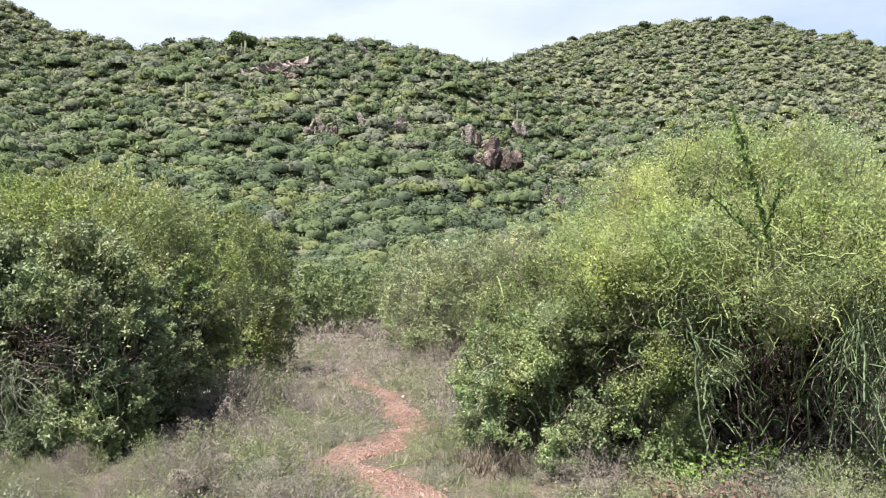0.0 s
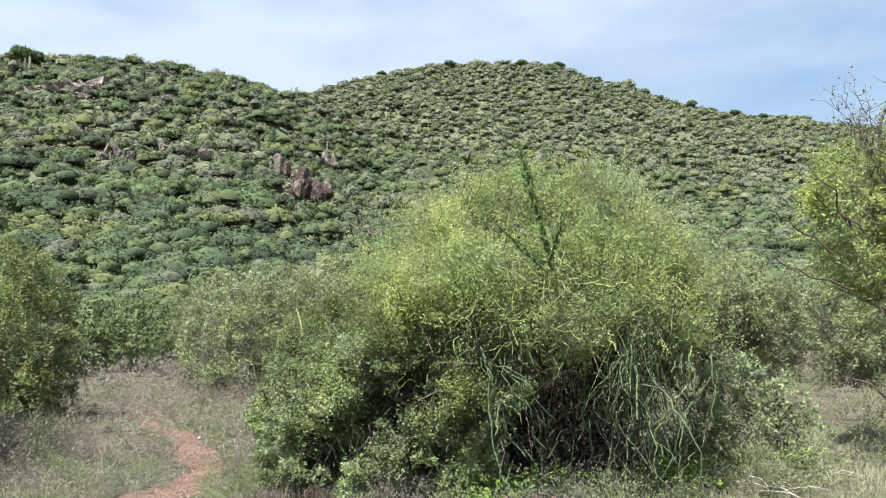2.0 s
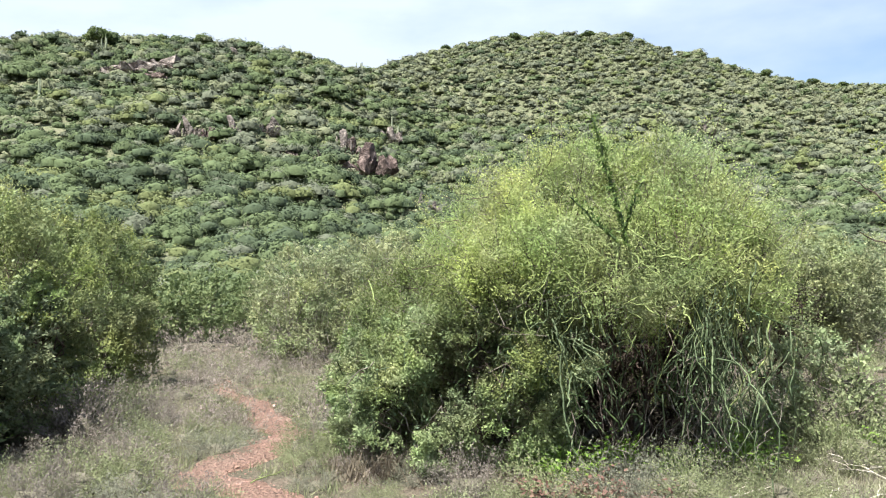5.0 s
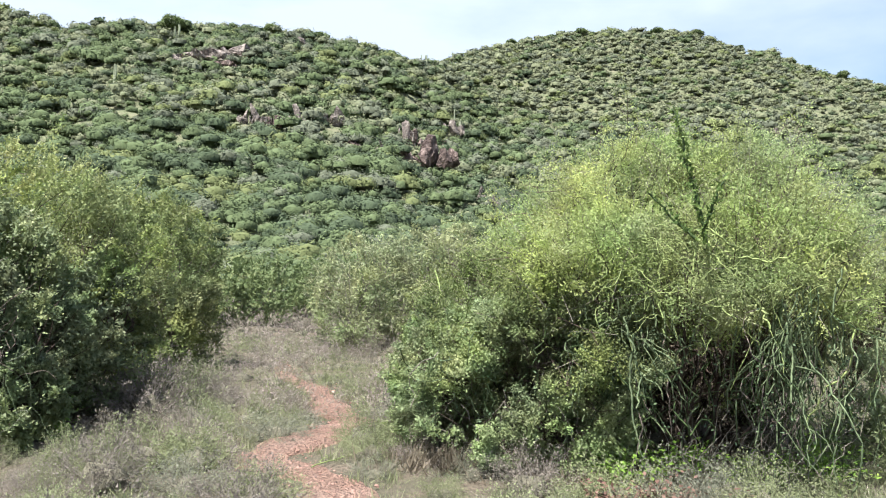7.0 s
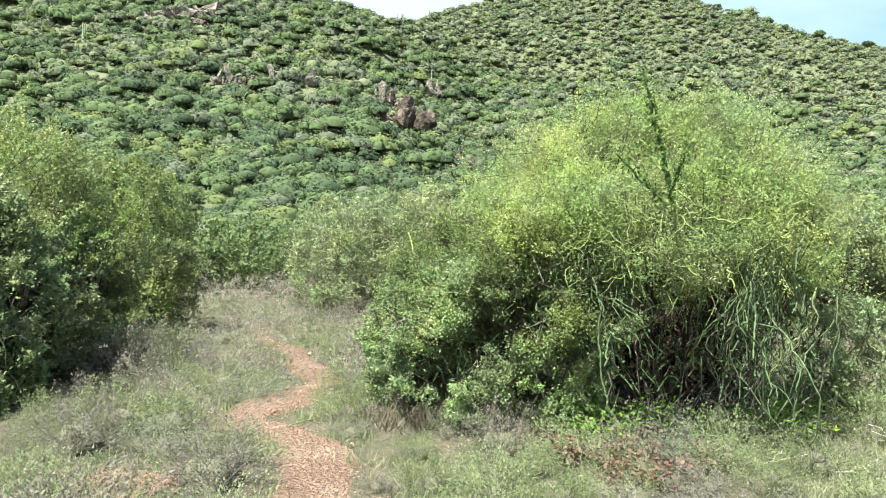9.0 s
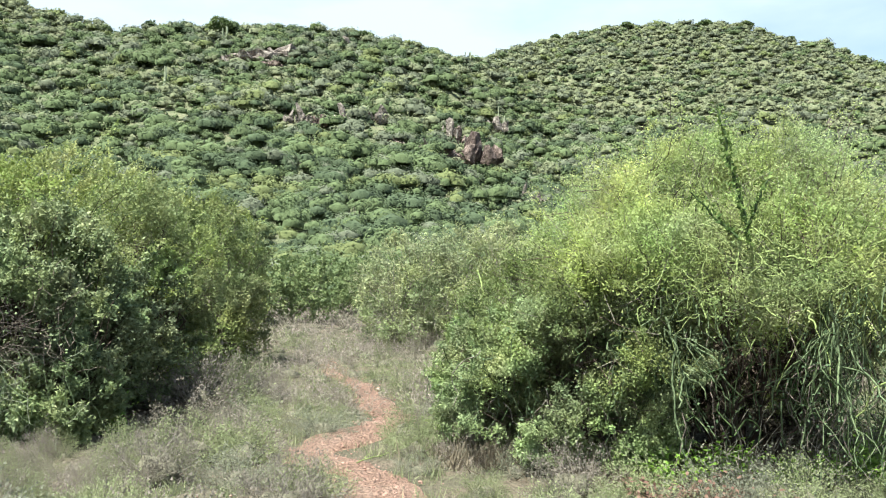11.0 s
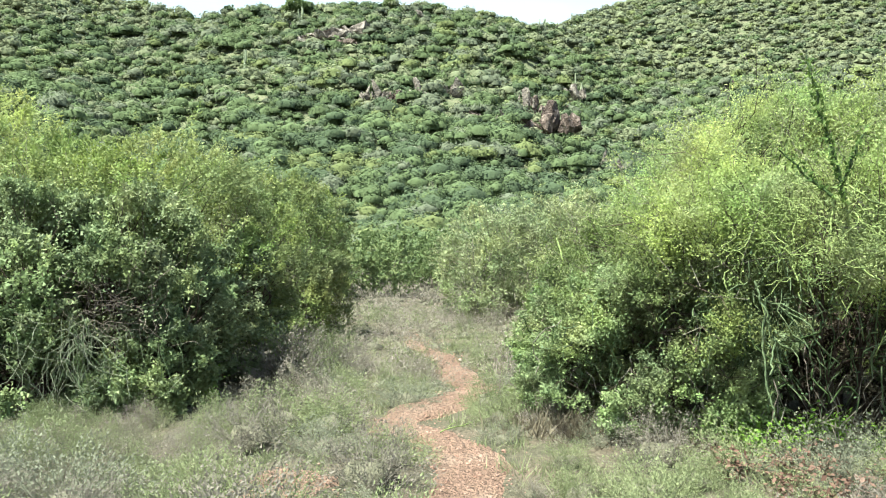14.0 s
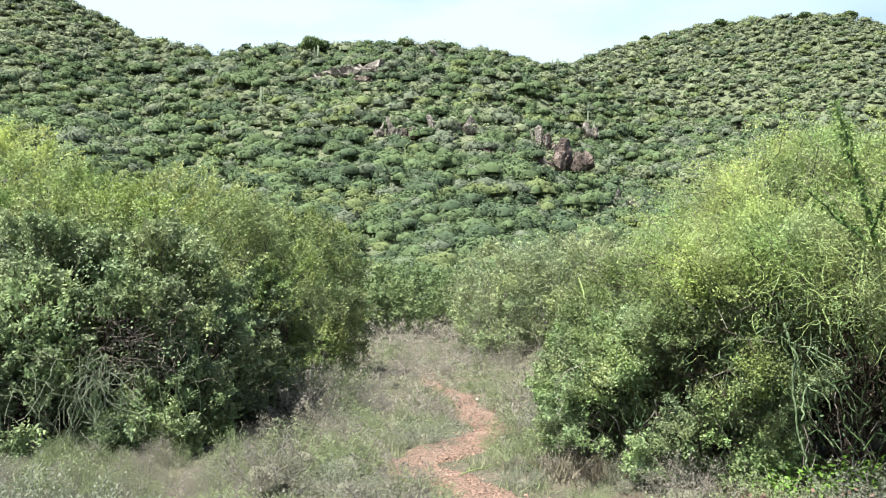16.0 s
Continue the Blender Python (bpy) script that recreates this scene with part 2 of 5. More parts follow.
M_FRESH = leaf_material("fresh_leaf", [(0.0, (0.09, 0.17, 0.03)), (0.5, (0.17, 0.28, 0.05)), (1.0, (0.28, 0.36, 0.09))], 1.5, 0.4)
M_BARK = solid_material("grey_bark", [(0.3, (0.09, 0.075, 0.06)), (0.7, (0.22, 0.19, 0.16))], 14, 0.9, 0.4, stretch=(1, 1, 0.3))
# brown bark; inside the bushes its low tone also stands in for shade
M_DIM = solid_material("dim_brown_bark", [(0.3, (0.036, 0.025, 0.020)), (0.7, (0.092, 0.066, 0.056))], 14, 0.9, 0.4)
M_TWIG = solid_material("dry_twig", [(0.3, (0.10, 0.088, 0.075)), (0.7, (0.24, 0.215, 0.185))], 18, 0.9, 0.3)
M_VINE = solid_material("vine_stem_green", [(0.3, (0.055, 0.080, 0.040)), (0.7, (0.120, 0.150, 0.078))], 9, 0.7, 0.2)
# yellow-green stem with sunlight put into the colour; M_VINE is its duller tone
M_VINE_PALE = solid_material("vine_stem_sunlit", [(0.3, (0.125, 0.163, 0.056)), (0.7, (0.220, 0.262, 0.100))], 9, 0.7, 0.2)
M_VINE_DARK = solid_material("vine_stem_dark", [(0.3, (0.02, 0.036, 0.012)), (0.7, (0.05, 0.08, 0.025))], 9, 0.7, 0.2)
M_SOIL = solid_material("hill_soil", [(0.3, (0.078, 0.088, 0.05)), (0.48, (0.105, 0.115, 0.066)), (0.62, (0.13, 0.128, 0.083)), (0.78, (0.155, 0.138, 0.10))], 0.4, 0.95, 0.45, fine=4)
M_HILLGRASS = leaf_material("hill_grass", [(0.0, (0.105, 0.118, 0.068)), (0.5, (0.150, 0.160, 0.098)), (1.0, (0.205, 0.200, 0.135))], 0.08, 0.15, 0.95, False, 0.3)
M_LITTER = solid_material("valley_soil", [(0.3, (0.07, 0.066, 0.046)), (0.48, (0.10, 0.088, 0.064)), (0.62, (0.135, 0.105, 0.084)), (0.78, (0.185, 0.132, 0.104))], 1.4, 0.95, 0.6, fine=24)
M_PATH = solid_material("red_path_soil", [(0.25, (0.265, 0.158, 0.125)), (0.5, (0.335, 0.212, 0.17)), (0.75, (0.395, 0.275, 0.23))], 1.6, 0.95, 0.9, fine=26)
M_STONE = solid_material("gravel_stone", [(0.3, (0.220, 0.120, 0.096)), (0.7, (0.334, 0.219, 0.185))], 5, 0.9, 0.3)
M_PALE = solid_material("pale_stone", [(0.3, (0.30, 0.25, 0.21)), (0.7, (0.42, 0.37, 0.32))], 9, 0.9, 0.3)
M_ROCK = solid_material("brown_rock", [(0.3, (0.030, 0.022, 0.021)), (0.5, (0.110, 0.078, 0.073)), (0.66, (0.285, 0.220, 0.200))], 0.9, 0.9, 1.0, fine=3.4)
M_ROCKPALE = solid_material("grey_rock", [(0.3, (0.050, 0.043, 0.041)), (0.5, (0.180, 0.150, 0.138)), (0.66, (0.390, 0.335, 0.305))], 0.9, 0.9, 1.0, fine=3.4)

# ---- mesh helpers ----


def mesh_from(name, verts, faces, material, smooth=False):
    """verts (n, 3) and faces (m, k), as arrays, to a mesh."""
    me = bpy.data.meshes.new(name)
    verts, faces = np.asarray(verts, np.float32), np.asarray(faces, np.int32)
    me.vertices.add(len(verts))
    me.vertices.foreach_set("co", verts.ravel())
    k = faces.shape[1]
    me.loops.add(faces.size)
    me.loops.foreach_set("vertex_index", faces.ravel())
    me.polygons.add(len(faces))
    me.polygons.foreach_set("loop_start", np.arange(0, faces.size, k, dtype=np.int32))
    if smooth:
        me.polygons.foreach_set("use_smooth", np.ones(len(faces), bool))
    me.update(calc_edges=True)
    me.materials.append(material)
    return me


def child(name, mesh, parent, label="", kind=""):
    ob = new(name, mesh)
    ob.parent = parent
    return tagged(ob, label, "", "", kind)


def thing(name, label, category, group="", at=(0, 0, 0)):
    ob = new(name)
    ob.empty_display_size = 0.2
    ob.location = at
    return tagged(ob, label, category, group)


def unit(v):
    return v / np.maximum(np.linalg.norm(v, axis=-1, keepdims=True), 1e-9)


def leaves(points, axis, normal, length, width):
    """A lozenge for every point, growing along axis and facing normal."""
    axis = unit(axis)
    side = unit(np.cross(axis, normal)) * (width[:, None] / 2)
    reach = axis * length[:, None]
    v = np.stack([points, points + reach * 0.45 + side, points + reach, points + reach * 0.45 - side], 1).reshape(-1, 3)
    return v, np.arange(len(v)).reshape(-1, 4)


def blades(points, axis, normal, length, width):
    """A three-cornered leaflet for every point."""
    axis = unit(axis)
    side = unit(np.cross(axis, normal)) * (width[:, None] / 2)
    v = np.stack([points + side, points + axis * length[:, None], points - side], 1).reshape(-1, 3)
    return v, np.arange(len(v)).reshape(-1, 3)


def tubes(lines, radii, sides=5):
    """Tapered tubes along polylines, joined. radii: (start, end), or one for every point, for each line."""
    vs, fs, base = [], [], 0
    ang = np.linspace(0, 2 * np.pi, sides, endpoint=False)
    for line, rad in zip(lines, radii):
        line = np.asarray(line, float)
        n = len(line)
        along = unit(np.gradient(line, axis=0))
        ref = np.where(np.abs(along[:, 2:3]) > 0.9, [[1.0, 0, 0]], [[0, 0, 1.0]])
        u = unit(np.cross(along, ref))
        w = np.cross(along, u)
        r = np.asarray(rad, float)
        r = np.interp(np.linspace(0, 1, n), np.linspace(0, 1, len(r)), r)[:, None, None]
        ring = line[:, None] + r * (np.cos(ang)[None, :, None] * u[:, None] + np.sin(ang)[None, :, None] * w[:, None])
        vs.append(ring.reshape(-1, 3))
        i = np.arange(n - 1)[:, None] * sides
        j = np.arange(sides)[None]
        k = (j + 1) % sides
        fs.append(np.stack([i + j, i + k, i + sides + k, i + sides + j], -1).reshape(-1, 4) + base)
        base += n * sides
    return np.concatenate(vs), np.concatenate(fs)


def wander(rng, a, b, n, wobble):
    """A crooked line from a to b in n points."""
    a, b = np.asarray(a, float), np.asarray(b, float)
    t = np.linspace(0, 1, n)[:, None]
    off = rng.normal(0, wobble, (n, 3)) * np.sin(np.pi * t) ** 0.5
    return a + (b - a) * t + off


# ---- terrain ----
SKY_AZ = [-180, -120, -90, -60, -45, -36, -31, -28.8, -26.4, -21.6, -18.7, -15.6, -9.7, -5.6, -1.8, 1.5, 3.5, 6.9, 8.9, 12.5, 16.8, 22.4, 25.9, 27.4, 29.7, 30.8, 34.2, 38.8, 41, 55, 80, 120, 180]
SKY_EL = [0.6, 2, 6, 14, 18, 18.6, 18, 17.3, 16.2, 15.6, 16.3, 16.6, 17.1, 16.95, 16.5, 15.9, 15.6, 16.5, 17.1, 17.7, 17.9, 17.45, 16.05, 15.9, 14.6, 14.2, 13.2, 12.3, 11.6, 9, 5, 2, 0.6]
RIDGE_AZ = [-180, -90, -60, -36, -26, -20, -14, -4, 2, 5, 9, 15, 30, 45, 70, 180]
RIDGE_D = [500, 400, 320, 280, 240, 205, 195, 195, 205, 240, 300, 325, 330, 340, 380, 500]
FOOT = 40.0


def lumps(x, y):
    return (np.sin(x * 0.071 + 1.3) * np.cos(y * 0.063 + 0.4) + 0.6 * np.sin(x * 0.15 + y * 0.11) + 0.45 * np.sin(x * 0.05 - y * 0.19 + 2.0) + 0.3 * np.sin(x * 0.31 + 0.7) * np.sin(y * 0.27)) / 2.0


def relief(x, y):
    """Small bumps of the valley floor."""
    return 0.035 * np.sin(x * 1.7 + 0.6 * y) * np.cos(y * 1.3) + 0.02 * np.sin(x * 4.1 + 1.0) * np.sin(y * 3.7)


def height(x, y):
    x, y = np.asarray(x, float), np.asarray(y, float)
    r = np.hypot(x, y)
    az = np.degrees(np.arctan2(x, y))
    d = np.interp(az, RIDGE_AZ, RIDGE_D)
    top = np.interp(az, SKY_AZ, SKY_EL) - 0.25
    u = np.clip((r - FOOT) / (d - FOOT), 0, 1)
    u2 = u * u / (u + 0.05) * 1.05
    el = top * (1 - (1 - np.clip(u2, 0, 1)) ** 1.35) + 0.55 * lumps(x, y) * np.clip(u * 4, 0, 1) * np.clip((1 - u) * 4, 0.15, 1)
    rise = r * np.tan(np.radians(el)) + 1.6 * np.clip(u * 3, 0, 1)
    crest = d * np.tan(np.radians(top)) + 1.6
    over = np.maximum(crest - (r - d) * 0.38, 0.0)
    far = np.where(r > d, over, rise)
    return far + np.where(r < 60, relief(x, y), 0)


def on_slope(az, el):
    """The place of the slope that shows in a direction, from the middle of the walk."""
    a = math.radians(az)
    for r in np.arange(45, 340, 0.5):
        z = float(height(r * math.sin(a), r * math.cos(a)))
        if math.degrees(math.atan2(z - 1.6, r)) >= el:
            break
    return r * math.sin(a), r * math.cos(a), z


az_grid = np.radians(np.concatenate([np.arange(-60, 60, 0.8), np.arange(60, 300, 4)]))
rings = np.concatenate([[0.02], np.geomspace(0.8, 60, 130), np.geomspace(62, 420, 80), np.geomspace(450, 4200, 14)])
gx, gy = rings[:, None] * np.sin(az_grid)[None], rings[:, None] * np.cos(az_grid)[None]
gz = height(gx, gy)
nr, na = gx.shape
idx = np.arange(nr * na).reshape(nr, na)
right_i = np.roll(idx, -1, 1)
quads = np.stack([idx[:-1], idx[1:], right_i[1:], right_i[:-1]], -1).reshape(-1, 4)[:, ::-1]
ground = new("ground", mesh_from("ground", np.stack([gx, gy, gz], -1).reshape(-1, 3), quads, M_SOIL, True))
ground.data.materials.append(M_LITTER)
ground.data.polygons.foreach_set("material_index", (np.repeat(rings[:-1], na) < 44).astype(np.int32))
tagged(ground, "dry reddish soil rising into bushy hills", "ground", "", "structure")

PATH_LINE = np.array([(0.1, -6.0), (0.1, 0.0), (0.05, 2.0), (-0.05, 3.6), (-0.16, 5.0), (-0.28, 5.95), (-0.56, 6.45), (-0.9, 6.78), (-0.92, 7.1), (-0.58, 7.7), (-0.34, 8.4), (-0.34, 9.2), (-0.62, 10.5), (-1.0, 11.5), (-1.4, 12.3), (-1.5, 13.5), (-1.55, 15.0), (-1.7, 17.0), (-2.2, 21.3), (-2.9, 27.0)])


def smooth_line(p, n):
    t = np.concatenate([[0], np.cumsum(np.linalg.norm(np.diff(p, axis=0), axis=1))])
    s = np.linspace(0, t[-1], n)
    q = np.stack([np.interp(s, t, p[:, k]) for k in range(2)], 1)
    for _ in range(5):
        q[1:-1] = (q[:-2] + 2 * q[1:-1] + q[2:]) / 4
    return q


track = smooth_line(PATH_LINE, 260)


def path_gap(x, y):
    """Distance from the footpath's middle."""
    return np.min(np.hypot(np.asarray(x)[..., None] - track[:, 0], np.asarray(y)[..., None] - track[:, 1]), -1)


def build_path():
    rng = np.random.default_rng(3)
    tan = unit(np.gradient(track, axis=0))
    nor = np.stack([tan[:, 1], -tan[:, 0]], 1)
    s = np.arange(len(track))
    wl = 0.23 + 0.08 * np.sin(s * 0.31) + 0.05 * np.sin(s * 0.83 + 1) + rng.normal(0, 0.02, len(s))
    wr = 0.23 + 0.08 * np.sin(s * 0.27 + 2) + 0.05 * np.sin(s * 0.71) + rng.normal(0, 0.02, len(s))
    fade = np.interp(track[:, 1], [5.8, 6.4, 7.2, 7.9, 9.6, 10.8, 12.0, 14.0, 20], [1.0, 1.35, 1.35, 1.15, 1.1, 0.9, 0.6, 0.2, 0.1])
    wl, wr = wl * fade, wr * fade
    here = track[:, 1] < 13.2
    tan, nor, wl, wr, line = tan[here], nor[here], wl[here], wr[here], track[here]
    cols = np.linspace(-1, 1, 15)
    wid = np.where(cols[None] < 0, wl[:, None], wr[:, None])
    px = line[:, :1] + nor[:, :1] * wid * cols[None]
    py = line[:, 1:] + nor[:, 1:] * wid * cols[None]
    pz = height(px, py) + 0.02 * (1 - np.abs(cols[None]) ** 4) + 0.008 + rng.normal(0, 0.004, px.shape) - 0.02 * (np.abs(cols[None]) > 0.99)
    n, k = px.shape
    i = np.arange(n * k).reshape(n, k)
    q = np.stack([i[:-1, :-1], i[:-1, 1:], i[1:, 1:], i[1:, :-1]], -1).reshape(-1, 4)
    ob = new("footpath", mesh_from("footpath", np.stack([px, py, pz], -1).reshape(-1, 3), q, M_PATH, True))
    return tagged(ob, "narrow winding footpath of red gravelly earth", "path", "", "structure")


build_path()


def soil_patch(x, y, rx, ry, seed):
    """A bare patch of the same red earth beside the path."""
    a = np.linspace(0, 2 * np.pi, 40, endpoint=False)
    rim = 1 + 0.16 * np.sin(3 * a + seed) + 0.1 * np.sin(7 * a) + 0.06 * np.sin(13 * a + 2)
    r = np.array([0.02, 0.4, 0.75, 1.0])[:, None] * rim[None]
    px, py = x + rx * r * np.cos(a), y + ry * r * np.sin(a)
    pz = height(px, py) + np.array([0.014, 0.013, 0.01, -0.01])[:, None]
    i = np.arange(160).reshape(4, 40)
    j = np.roll(i, -1, 1)
    q = np.stack([i[:-1], i[1:], j[1:], j[:-1]], -1).reshape(-1, 4)[:, ::-1]
    ob = new("bare_soil", mesh_from("bare_soil", np.stack([px, py, pz], -1).reshape(-1, 3), q, M_PATH, True))
    return tagged(ob, "bare patch of red earth beside the footpath", "soil", "", "structure")


soil_patch(-1.42, 5.1, 0.36, 0.42, 1.0)

# ---- vegetation ----


def dome_core(sub, cut=-0.35):
    """A dome of unit radius, cut off below, with its faces, for the dense inside of a shrub."""
    bm = bmesh.new()
    bmesh.ops.create_icosphere(bm, subdivisions=sub, radius=1.0)
    bmesh.ops.delete(bm, geom=[f for f in bm.faces if f.calc_center_median().z < cut], context="FACES")
    bm.verts.ensure_lookup_table()
    v = np.array([q.co[:] for q in bm.verts])
    f = np.array([[w.index for w in q.verts] for q in bm.faces])
    bm.free()
    return v, f


def hill_band(name, label, inner, outer, spacing, lobes_n, tufts, sub, seed, scale=1.0, species=(), flat=0.7, core_k=0.95):
    """Shrubs of the slopes between two distances: soft domed crowns in lobes under a coat of leafy tufts, of several kinds."""
    rng = np.random.default_rng(seed)
    lo, hi = math.radians(-38), math.radians(48)
    area = (hi - lo) / 2 * (outer ** 2 - inner ** 2)
    n = int(area / spacing ** 2)
    # an even spread, each shrub shifted at random within its own cell
    across = max(int(math.sqrt(n * (hi - lo) * (inner + outer) / 2 / (outer - inner))), 1)
    deep = max(n // across, 1)
    n = across * deep
    gi, gj = np.divmod(np.arange(n), across)
    r = np.sqrt(inner ** 2 + (outer ** 2 - inner ** 2) * np.clip((gi + rng.uniform(-0.15, 1.15, n)) / deep, 0, 1))
    a = lo + (hi - lo) * (gj + rng.uniform(-0.2, 1.2, n) + 0.5 * (gi % 2)) / across
    x, y = r * np.sin(a), r * np.cos(a)
    ridge = np.interp(np.degrees(a), RIDGE_AZ, RIDGE_D)
    bare = lumps(x * 2.3 + 40, y * 2.1) + 0.3 * rng.normal(size=n) > 1.05
    bare |= (np.degrees(a) > 6) & (r > 185) & (rng.random(n) < np.interp(np.degrees(a), [6, 12, 30], [0.03, 0.12, 0.2]))
    keep = (r < ridge + 12) & (~bare | (scale < 0.6))
    for rx, ry, rr in CLEAR:
        keep &= np.hypot(x - rx, y - ry) > rr * (0.75 if scale > 0.6 else 0.25)
    x, y = x[keep], y[keep]
    n = len(x)
    z = height(x, y)
    size = 1.3 * scale * np.exp(np.clip(rng.normal(0, 0.34, n), -0.75, 0.5)) * (1 + 0.15 * lumps(x * 3, y * 3))
    tall = size * rng.uniform(0.45, 1.05, n)
    kinds = len(species)
    drift = lumps(x * 1.7 + 11, y * 1.9 - 5) * 0.12 + rng.random(n)
    kind = np.searchsorted(np.cumsum([w for _, w in species]), np.clip(drift, 0, 0.999)).clip(0, kinds - 1)
    cv, cf = dome_core(sub, -0.5)
    # spreading lobes, domed above, one over another
    off = rng.normal(0, 0.5, (n, lobes_n, 2)) * size[:, None, None]
    off[:, 0] *= 0.3
    lr = size[:, None] * rng.uniform(0.48, 0.9, (n, lobes_n)) * (1.0 if lobes_n < 4 else 0.92)
    sag = np.clip(np.linalg.norm(off, axis=2) / size[:, None], 0, 1.4)
    lc = np.stack([x[:, None] + off[..., 0], y[:, None] + off[..., 1], z[:, None] + tall[:, None] * (rng.uniform(0.5, 1.0, (n, lobes_n)) - 0.3 * sag)], -1)
    squash = np.array([1.06, 1.06, flat * 0.95])
    core = lc[:, :, None] + cv[None, None] * lr[..., None, None] * squash * core_k * rng.uniform(0.8, 1.08, (n, lobes_n, len(cv), 1))
    core = core.reshape(-1, 3)
    base = np.arange(n * lobes_n)[:, None, None] * len(cv)
    tri = (cf[None] + base).reshape(-1, 3)
    # the coat of leafy tufts, lying along the crown
    pick = rng.integers(0, lobes_n, (n, tufts))
    d = unit(rng.normal(size=(n, tufts, 3)))
    d[..., 2] = np.where(d[..., 2] < -0.45, -d[..., 2], d[..., 2])
    rows = np.arange(n)[:, None]
    p = lc[rows, pick] + d * lr[rows, pick][..., None] * squash * rng.uniform(0.88, 1.18, (n, tufts, 1))
    nrm = unit(d * [1, 1, 1.4] + rng.normal(0, 0.2, d.shape))
    ax = np.cross(nrm, rng.normal(size=d.shape))
    ln = (size[:, None] * rng.uniform(0.6, 1.3, (n, tufts)) * 2.5 / math.sqrt(tufts)).ravel()
    p = p - unit(ax) * (ln.reshape(n, tufts, 1) / 2)
    lv, lf = blades(p.reshape(-1, 3), ax.reshape(-1, 3), nrm.reshape(-1, 3), ln, ln * rng.uniform(0.5, 0.9, ln.shape))
    faces = np.concatenate([tri, lf + len(core)])
    me = mesh_from(name, np.concatenate([core, lv]), faces, species[0][0], True)
    for m, _ in species[1:]:
        me.materials.append(m)
    me.polygons.foreach_set("material_index", np.concatenate([np.repeat(kind, lobes_n * len(cf)), np.repeat(kind, tufts)]).astype(np.int32))
    return tagged(new(name, me), label, "shrubs", "shrubs of the hillside", "stuff")


def swell(p, k):
    """A smooth drift in space, about -1 to 1, that leaves hollows between a crown's clumps."""
    x, y, z = p[:, 0] * k, p[:, 1] * k, p[:, 2] * k
    return (np.sin(x * 3.1 + y * 1.3) * np.cos(z * 3.7 - x) + np.sin(y * 4.3 + z * 2.1 + 1.0) + 0.7 * np.sin(x * 6.1 - z * 5.3) * np.sin(y * 5.7)) / 2.2


def crown_points(rng, lobes, count, holes, fine_gaps=0.0, hollows=()):
    """Places for shoots on the outside of a crown of ellipsoids (x, y, z, rx, ry, rz, lowest z on the side that faces the clearing)."""
    lobes = np.array(lobes, float)
    wgt = (lobes[:, 3] * lobes[:, 4] + lobes[:, 3] * lobes[:, 5]) / 2
    got, out = [], []
    while sum(map(len, got)) < count:
        k = rng.choice(len(lobes), 800, p=wgt / wgt.sum())
        d = unit(rng.normal(size=(800, 3)))
        s = 1 - np.abs(rng.normal(0, 0.12, (800, 1)))
        p = lobes[k, :3] + d * lobes[k, 3:6] * s
        q = (p[:, None] - lobes[None, :, :3]) / lobes[None, :, 3:6]
        deep = (np.linalg.norm(q, axis=2) < 0.74).any(1)
        low = np.where(d[:, 1] < 0.25, lobes[k, 6], 0.08)
        ok = ~deep & (p[:, 2] > low) & (p[:, 2] > 0.08) & (swell(p, 1.0) + fine_gaps * swell(p + 3.0, 2.4) + rng.normal(0, 0.3 - 0.15 * min(fine_gaps, 1.0), 800) > holes)
        for hx, hy, hz, hr in hollows:
            ok &= np.hypot(np.hypot(p[:, 0] - hx, p[:, 1] - hy), p[:, 2] - hz) > hr * rng.uniform(0.75, 1.2, 800)
        got.append(p[ok])
        out.append(d[ok])
    return np.concatenate(got)[:count], np.concatenate(out)[:count]


